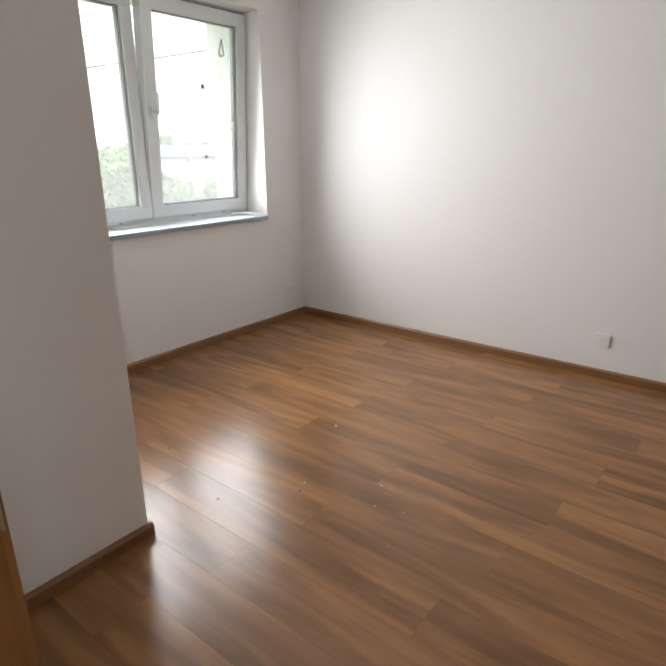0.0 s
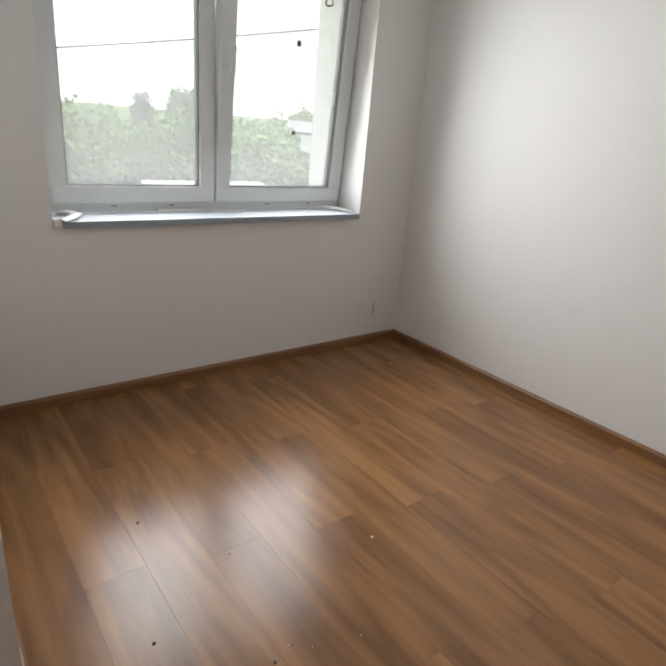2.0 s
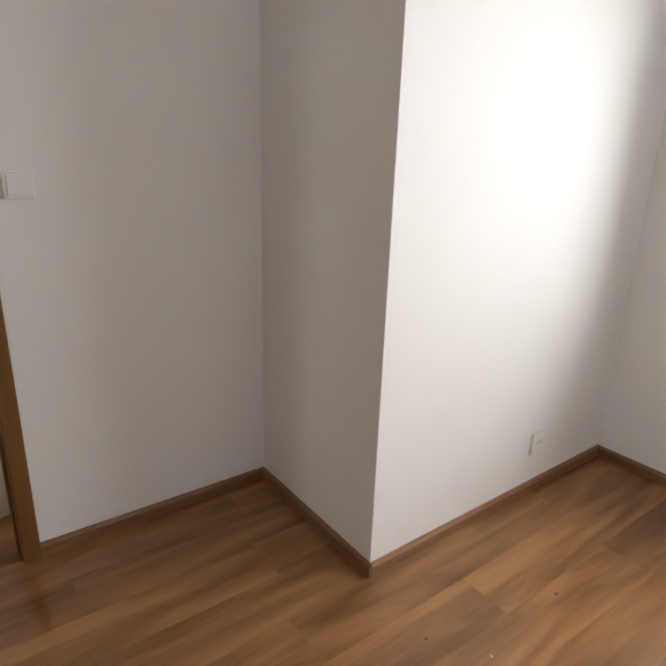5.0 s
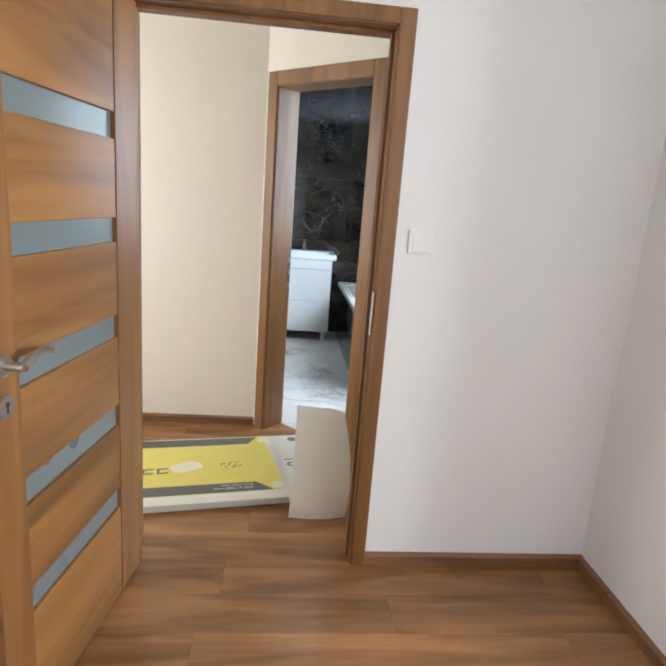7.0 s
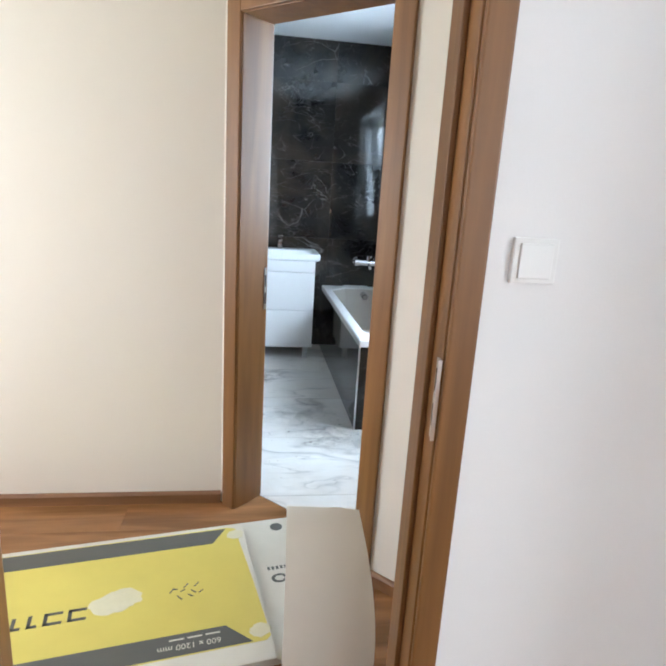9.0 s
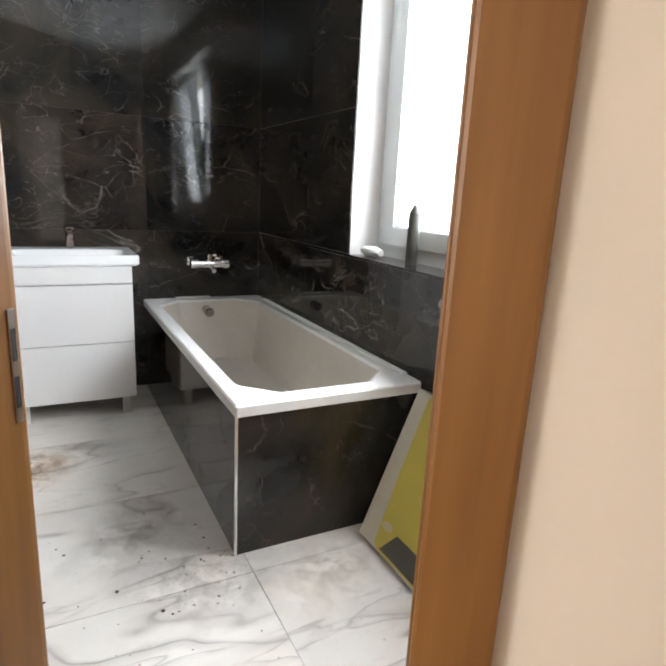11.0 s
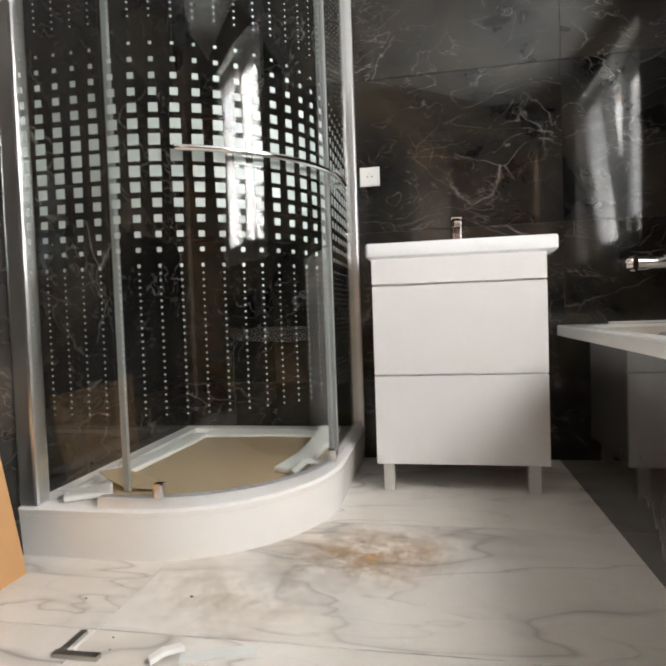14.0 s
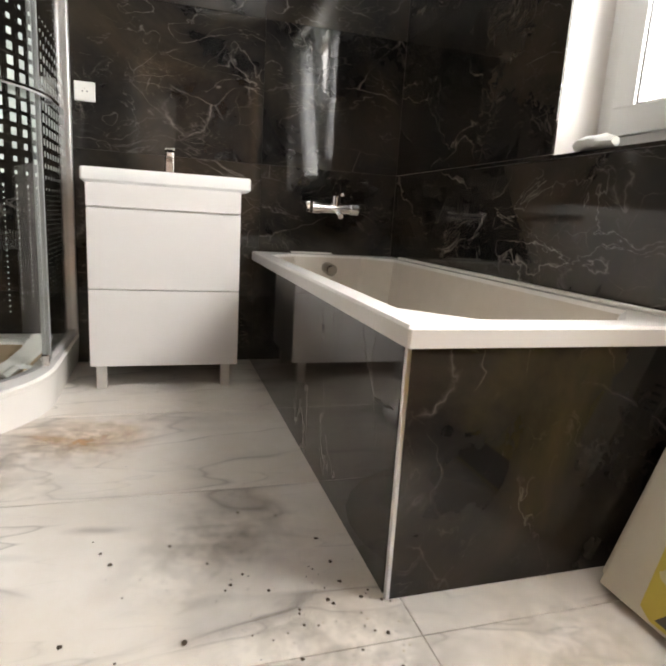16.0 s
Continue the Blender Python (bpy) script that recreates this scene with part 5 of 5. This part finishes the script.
for k in range(26):
    a = radians(-70 + 82 * (k + 0.5) / 26 + rng.uniform(-1.5, 1.5))
    d = rng.uniform(48, 85)
    kind = rng.randrange(4)
    spots.append((3.5 + d * math.cos(a), -2 + d * math.sin(a), kind, (1.3 + 0.6 * rng.random()) * (0.72 if kind == 3 else 1)))
spots.append((32.0, -1.5, 3, 0.95))
used = set()
for x, y, k, s in spots:
    m = Matrix.Translation((x, y, GZ + max(0.0, math.hypot(x, y) - 70) * 0.018)) @ Matrix.Rotation(x * 7, 4, "Z")
    if k in used:
        t = copy_thing(kinds[k], m @ Matrix.Diagonal((s, s, s, 1)))
        t.scale = (s, s, s)
    else:
        used.add(k)
        kinds[k].matrix_world = m
        kinds[k].scale = (s, s, s)


def house(x, y, turn, w, d, h, roof, wall_mat, roof_mat, label, windows=True):
    """A gabled house; w along its ridge, d across, eaves at h, ridge at h + roof."""
    e = empty("house", Matrix.Identity(4), label, "house", "neighbouring houses")
    b = bm_new()
    prof = [(-d / 2, 0), (d / 2, 0), (d / 2, h), (0, h + roof * 0.97), (-d / 2, h)]
    loft(b, [[Vector((sx * w / 2, py, pz)) for py, pz in prof] for sx in (-1, 1)], True, True)
    part("wall", b, wall_mat, e)
    b = bm_new()
    o = 0.45
    k = roof / (d / 2)
    for s in (-1, 1):
        ring = [(0, h + roof), (s * (d / 2 + o), h - o * k), (s * (d / 2 + o), h - o * k - 0.18), (0, h + roof - 0.18)]
        loft(b, [[Vector((sx * (w / 2 + o), py, pz + 0.12)) for py, pz in ring] for sx in (-1, 1)], True, True)
    r = part("roof", b, roof_mat, e)
    b = bm_new()
    box(b, w * 0.2, -0.3, h + roof * 0.6, w * 0.2 + 0.6, 0.3, h + roof + 0.7, 0.03)
    part("chimney", b, "render_cream", r)
    if windows:
        for side in (-1, 1):
            for wx in np.arange(-w / 2 + 1.3, w / 2 - 0.6, 2.4):
                for wz in np.arange(1.0, h - 1.4, 2.7):
                    b = bm_new()
                    yy = side * (d / 2)
                    box(b, wx - 0.55, yy - 0.02, wz, wx + 0.55, yy + side * 0.06, wz + 1.3, 0.02)
                    wdw = part("window", b, "render_white", e)
                    b = bm_new()
                    box(b, wx - 0.46, yy + side * 0.055, wz + 0.09, wx + 0.46, yy + side * 0.065, wz + 1.21)
                    part("pane", b, "house_glass", wdw)
        for end in (-1, 1):
            for wy in (-d * 0.22, d * 0.22):
                for wz in np.arange(1.0, h - 0.9, 2.7):
                    b = bm_new()
                    xx = end * w / 2
                    box(b, xx - 0.02, wy - 0.55, wz, xx + end * 0.06, wy + 0.55, wz + 1.3, 0.02)
                    wdw = part("window", b, "render_white", e)
                    b = bm_new()
                    box(b, xx + end * 0.055, wy - 0.46, wz + 0.09, xx + end * 0.065, wy + 0.46, wz + 1.21)
                    part("pane", b, "house_glass", wdw)
    return place(e, pose(x, y, GZ, 0, 0, turn))


def hip_house(x, y, w, d, h, roof, label):
    """A house under a hipped roof."""
    e = empty("house", Matrix.Identity(4), label, "house", "neighbouring houses")
    b = bm_new()
    box(b, -w / 2, -d / 2, 0, w / 2, d / 2, h, 0.03)
    part("wall", b, "render_cream", e)
    b = bm_new()
    q = 0.5
    base = [(-w / 2 - q, -d / 2 - q), (w / 2 + q, -d / 2 - q), (w / 2 + q, d / 2 + q), (-w / 2 - q, d / 2 + q)]
    ridge = [(-w * 0.18, -0.02), (w * 0.18, -0.02), (w * 0.18, 0.02), (-w * 0.18, 0.02)]
    loft(b, [[Vector((px, py, h - 0.1)) for px, py in base], [Vector((px, py, h + 0.08)) for px, py in base], [Vector((px, py, h + roof)) for px, py in ridge]], True, True)
    rf = part("roof", b, "roof_grey", e)
    b = bm_new()
    box(b, -0.4, 0.4, h + roof * 0.5, 0.2, 1.0, h + roof + 0.6, 0.03)
    part("chimney", b, "render_cream", rf)
    for wy in (-2.4, 0.0, 2.4):
        b = bm_new()
        box(b, -w / 2 - 0.05, wy - 0.55, 1.2, -w / 2 + 0.02, wy + 0.55, 2.6, 0.02)
        wdw = part("window", b, "render_white", e)
        b = bm_new()
        box(b, -w / 2 - 0.06, wy - 0.45, 1.3, -w / 2 - 0.045, wy + 0.45, 2.5)
        part("pane", b, "house_glass", wdw)
    return place(e, pose(x, y, GZ, 0, 0, 4))


hip_house(21.0, 2.9, 8.0, 9.0, 4.5, 3.6, "cream rendered house with a grey hipped roof")
house(36.0, 1.2, 86, 7, 8, 6.2, 1.6, "render_white", "roof_grey", "white rendered house behind the cream one")
house(62, 6, 30, 12, 8, 3.5, 3, "render_white", "roof_red", "distant white house with a red roof")
house(70, -3, -20, 12, 8, 3.2, 3, "render_cream", "roof_red", "distant cream house with a red roof")
house(38, -31.5, 50, 12, 6, 4.4, 0.7, "render_white", "roof_grey", "long white hall beyond the trees")
house(20, -22.5, 30, 7, 4.5, 3.6, 0.5, "render_white", "roof_grey", "small white flat outbuilding among the trees")


def flat_shed(x, y, turn, w, d, h, mat, name, label, cat):
    e = empty(name, Matrix.Identity(4), label, cat)
    b = bm_new()
    box(b, -w / 2, -d / 2, 0, w / 2, d / 2, h, 0.05)
    part("wall", b, "render_white" if mat == "render_white" else "render_cream", e)
    b = bm_new()
    box(b, -w / 2 - 0.2, -d / 2 - 0.2, h, w / 2 + 0.2, d / 2 + 0.2, h + 0.16, 0.05)
    part("roof", b, mat, e)
    return place(e, pose(x, y, GZ, 0, 0, turn))


flat_shed(13.2, -7.2, 0, 3.0, 2.9, 3.05, "render_white", "garage", "low white flat-roofed garage below the window", "garage")
flat_shed(15.4, -6.0, 2, 0.5, 15.0, 2.52, "roof_red", "garden_wall", "low garden wall with red tile capping", "garden wall")

# power line
pole = empty("power_pole", Matrix.Translation((30, -15.0, GZ)), "weathered power pole beyond the garden", "pole")
b = bm_new()
tube(b, (30, -15.0, GZ), (30, -15.0, GZ + 8.2), 0.22, 12, 0.17)
part("post", b, "pole", pole)
b = bm_new()
box(b, 29.85, -15.25, GZ + 7.7, 30.15, -14.75, GZ + 7.85, 0.02)
part("cap", b, "pole", pole)
b = bm_new()
n = 24
a, c = Vector((17.0, -1.4, 2.2)), Vector((12.6, -14.0, 4.7))
pp = [a.lerp(c, k / n) - Vector((0, 0, 0.12 * 4 * (k / n) * (1 - k / n))) for k in range(n + 1)]
for p, q in zip(pp, pp[1:]):
    tube(b, p, q, 0.022, 6)
tagged(part("power_cable", b, "cable"), "black overhead power cable across the garden", "cable")

# ---------------------------------------------------------------- planks and tiles
def slab_mesh(outline, z0, z1, bev, mat):
    """A flat piece with chamfered upper edges, about its own centre."""
    n = len(outline)
    cx, cy = sum(p[0] for p in outline) / n, sum(p[1] for p in outline) / n
    lo = [(x - cx, y - cy, z0) for x, y in outline]
    mid = [(x - cx, y - cy, z1 - bev) for x, y in outline]
    top = []
    for x, y in outline:
        dx, dy = cx - x, cy - y
        top.append((x - cx + math.copysign(bev, dx), y - cy + math.copysign(bev, dy), z1))
    faces = [tuple(range(2 * n, 3 * n))]
    for k in range(n):
        j = (k + 1) % n
        faces += [(k, j, n + j, n + k), (n + k, n + j, 2 * n + j, 2 * n + k)]
    me = bpy.data.meshes.new("piece")
    me.from_pydata(lo + mid + top, [], faces)
    me.materials.append(mat)
    return me, (cx, cy)


shared = {}


def lay(name, outline, parent, mat, z0, z1, bev):
    if len(outline) < 3:
        return
    xs, ys = [p[0] for p in outline], [p[1] for p in outline]
    key = None
    if len(outline) == 4:
        key = (name, round(max(xs) - min(xs), 3), round(max(ys) - min(ys), 3))
    if key in shared:
        me = shared[key]
        c = (sum(xs) / 4, sum(ys) / 4)
    else:
        me, c = slab_mesh(outline, z0, z1, bev, mat)
        if key:
            shared[key] = me
    ob = new(name, me)
    ob.parent = parent
    ob.matrix_parent_inverse = parent.matrix_world.inverted()
    ob.location = (c[0], c[1], 0)


PW, PL, GAP = 0.193, 1.285, 0.0002
rng = random.Random(11)
y = Y_FAR - 0.05
row = 0
while y < Y_HALL + 0.15:
    x = X_WEST - 1.0 - (row * 0.47 % 1.0) * PL
    if y + PW > 0.0:
        x -= 1.3
    while x < X_WIN:
        poly = [(x + GAP, y + GAP), (x + PL - GAP, y + GAP), (x + PL - GAP, y + PW - GAP), (x + GAP, y + PW - GAP)]
        if y < 0.06:
            poly = clip(clip(poly, (1, 0), X_WIN - 0.001), (1, 0), X_WEST + 0.001, False)
            poly = clip(poly, (0, 1), 0.20) if poly else poly
        else:
            poly = clip(clip(poly, (R2, R2), D_ANG + T_ANG + 0.004), (1, 0), -2.04, False)
            poly = clip(poly, (1, 0), 1.74) if poly else poly
        poly = clip(clip(poly, (0, 1), Y_FAR + 0.001, False), (0, 1), Y_HALL + 0.14) if poly else poly
        if len(poly) >= 3 and max(p[0] for p in poly) - min(p[0] for p in poly) > 0.02:
            lay("plank", poly, floor_wood, M["floor_wood"], -0.009, 0.0, 0.0002)
        x += PL
    y += PW
    row += 1

# bathroom floor tiles
TXP, TYP = 1.262, 0.635
for i in range(-2, 2):
    for j in range(-2, 5):
        x0, y0 = 1.135 + i * TXP, 2.045 + j * TYP
        g = 0.0012
        poly = [(x0 + g, y0 + g), (x0 + TXP - g, y0 + g), (x0 + TXP - g, y0 + TYP - g), (x0 + g, y0 + TYP - g)]
        for n_, d_, below in (((1, 0), X_R + 0.009, True), ((1, 0), X_L - 0.009, False), ((0, 1), Y_BACK + 0.009, True), ((0, 1), Y_F - 0.008, False), ((R2, R2), D_ANG + T_ANG + 0.007, False)):
            poly = clip(poly, n_, d_, below) if poly else poly
        if poly and len(poly) >= 3:
            lay("floor_tile", poly, floor_tile, M["white_marble"], -0.010, 0.0, 0.0008)


def cut_rects(r, hole):
    """The rectangle r = (a0, z0, a1, z1) less a hole, as up to four rectangles."""
    a0, z0, a1, z1 = r
    if hole is None or a1 <= hole[0] or a0 >= hole[2] or z1 <= hole[1] or z0 >= hole[3]:
        return [r]
    h0, g0, h1, g1 = max(a0, hole[0]), max(z0, hole[1]), min(a1, hole[2]), min(z1, hole[3])
    out = []
    if g0 > z0:
        out.append((a0, z0, a1, g0))
    if g1 < z1:
        out.append((a0, g1, a1, z1))
    if h0 > a0:
        out.append((a0, g0, h0, g1))
    if h1 < a1:
        out.append((h1, g0, a1, g1))
    return out


def tile_wall(parent, a_start, a_end, origin, frame_m, hole=None):
    """Large tiles on a wall: a runs along it, frame_m maps (a, z, out) to the world."""
    zs = [0.0, 0.345, 1.0, 1.66, 2.31, H]
    w = 1.262
    for r_ in range(len(zs) - 1):
        a = origin - 4 * w
        while a < a_end:
            a0, a1 = max(a, a_start), min(a + w, a_end)
            if a1 - a0 > 0.01:
                for q in cut_rects((a0, zs[r_], a1, zs[r_ + 1]), hole):
                    g = 0.0009
                    out = [(q[0] + g, q[1] + g), (q[2] - g, q[1] + g), (q[2] - g, q[3] - g), (q[0] + g, q[3] - g)]
                    if q[2] - q[0] < 0.01 or q[3] - q[1] < 0.01:
                        continue
                    me, c = slab_mesh(out, 0.0, 0.008, 0.0006, M["black_marble"])
                    ob = new("wall_tile", me)
                    ob.parent = parent
                    ob.matrix_parent_inverse = parent.matrix_world.inverted()
                    ob.matrix_basis = frame_m @ Matrix.Translation((c[0], c[1], 0))
            a += w


def wall_axes(ax, up, out, o):
    m = Matrix((Vector(ax), Vector(up), Vector(out))).transposed().to_4x4()
    m.translation = o
    return m


tile_wall(wall_back, X_L, X_R, 1.135, wall_axes((1, 0, 0), (0, 0, 1), (0, -1, 0), (0, Y_BACK + 0.008, 0)))
tile_wall(wall_left, Y_HALL + 0.15, Y_BACK, 2.9, wall_axes((0, 1, 0), (0, 0, 1), (1, 0, 0), (X_L - 0.008, 0, 0)))
tile_wall(wall_right, Y_F, Y_BACK, 2.034, wall_axes((0, 1, 0), (0, 0, 1), (-1, 0, 0), (X_R + 0.008, 0, 0)), (BY0, BZ0, BY1, BZ1))
tile_wall(wall_front, 1.13, X_R, 1.5, wall_axes((1, 0, 0), (0, 0, 1), (0, 1, 0), (0, Y_F - 0.008, 0)))
tile_wall(wall_hall_end, X_L, A0[0] + 0.055, 0.2, wall_axes((1, 0, 0), (0, 0, 1), (0, 1, 0), (0, Y_HALL + 0.1505, 0)))
for s0, s1, z0, z1 in ((-0.055, 0.020, 0.0, 2.095), (0.826, 1.070, 0.0, 2.095), (-0.055, 1.070, 2.097, H)):
    r = bm_new()
    box(r, s0, T_ANG - 0.0115, z0, s1, T_ANG - 0.0005, z1, 0.0008, SLANT)
    part("wall_tile", r, "black_marble", wall_slant, "glossy black marble tile")
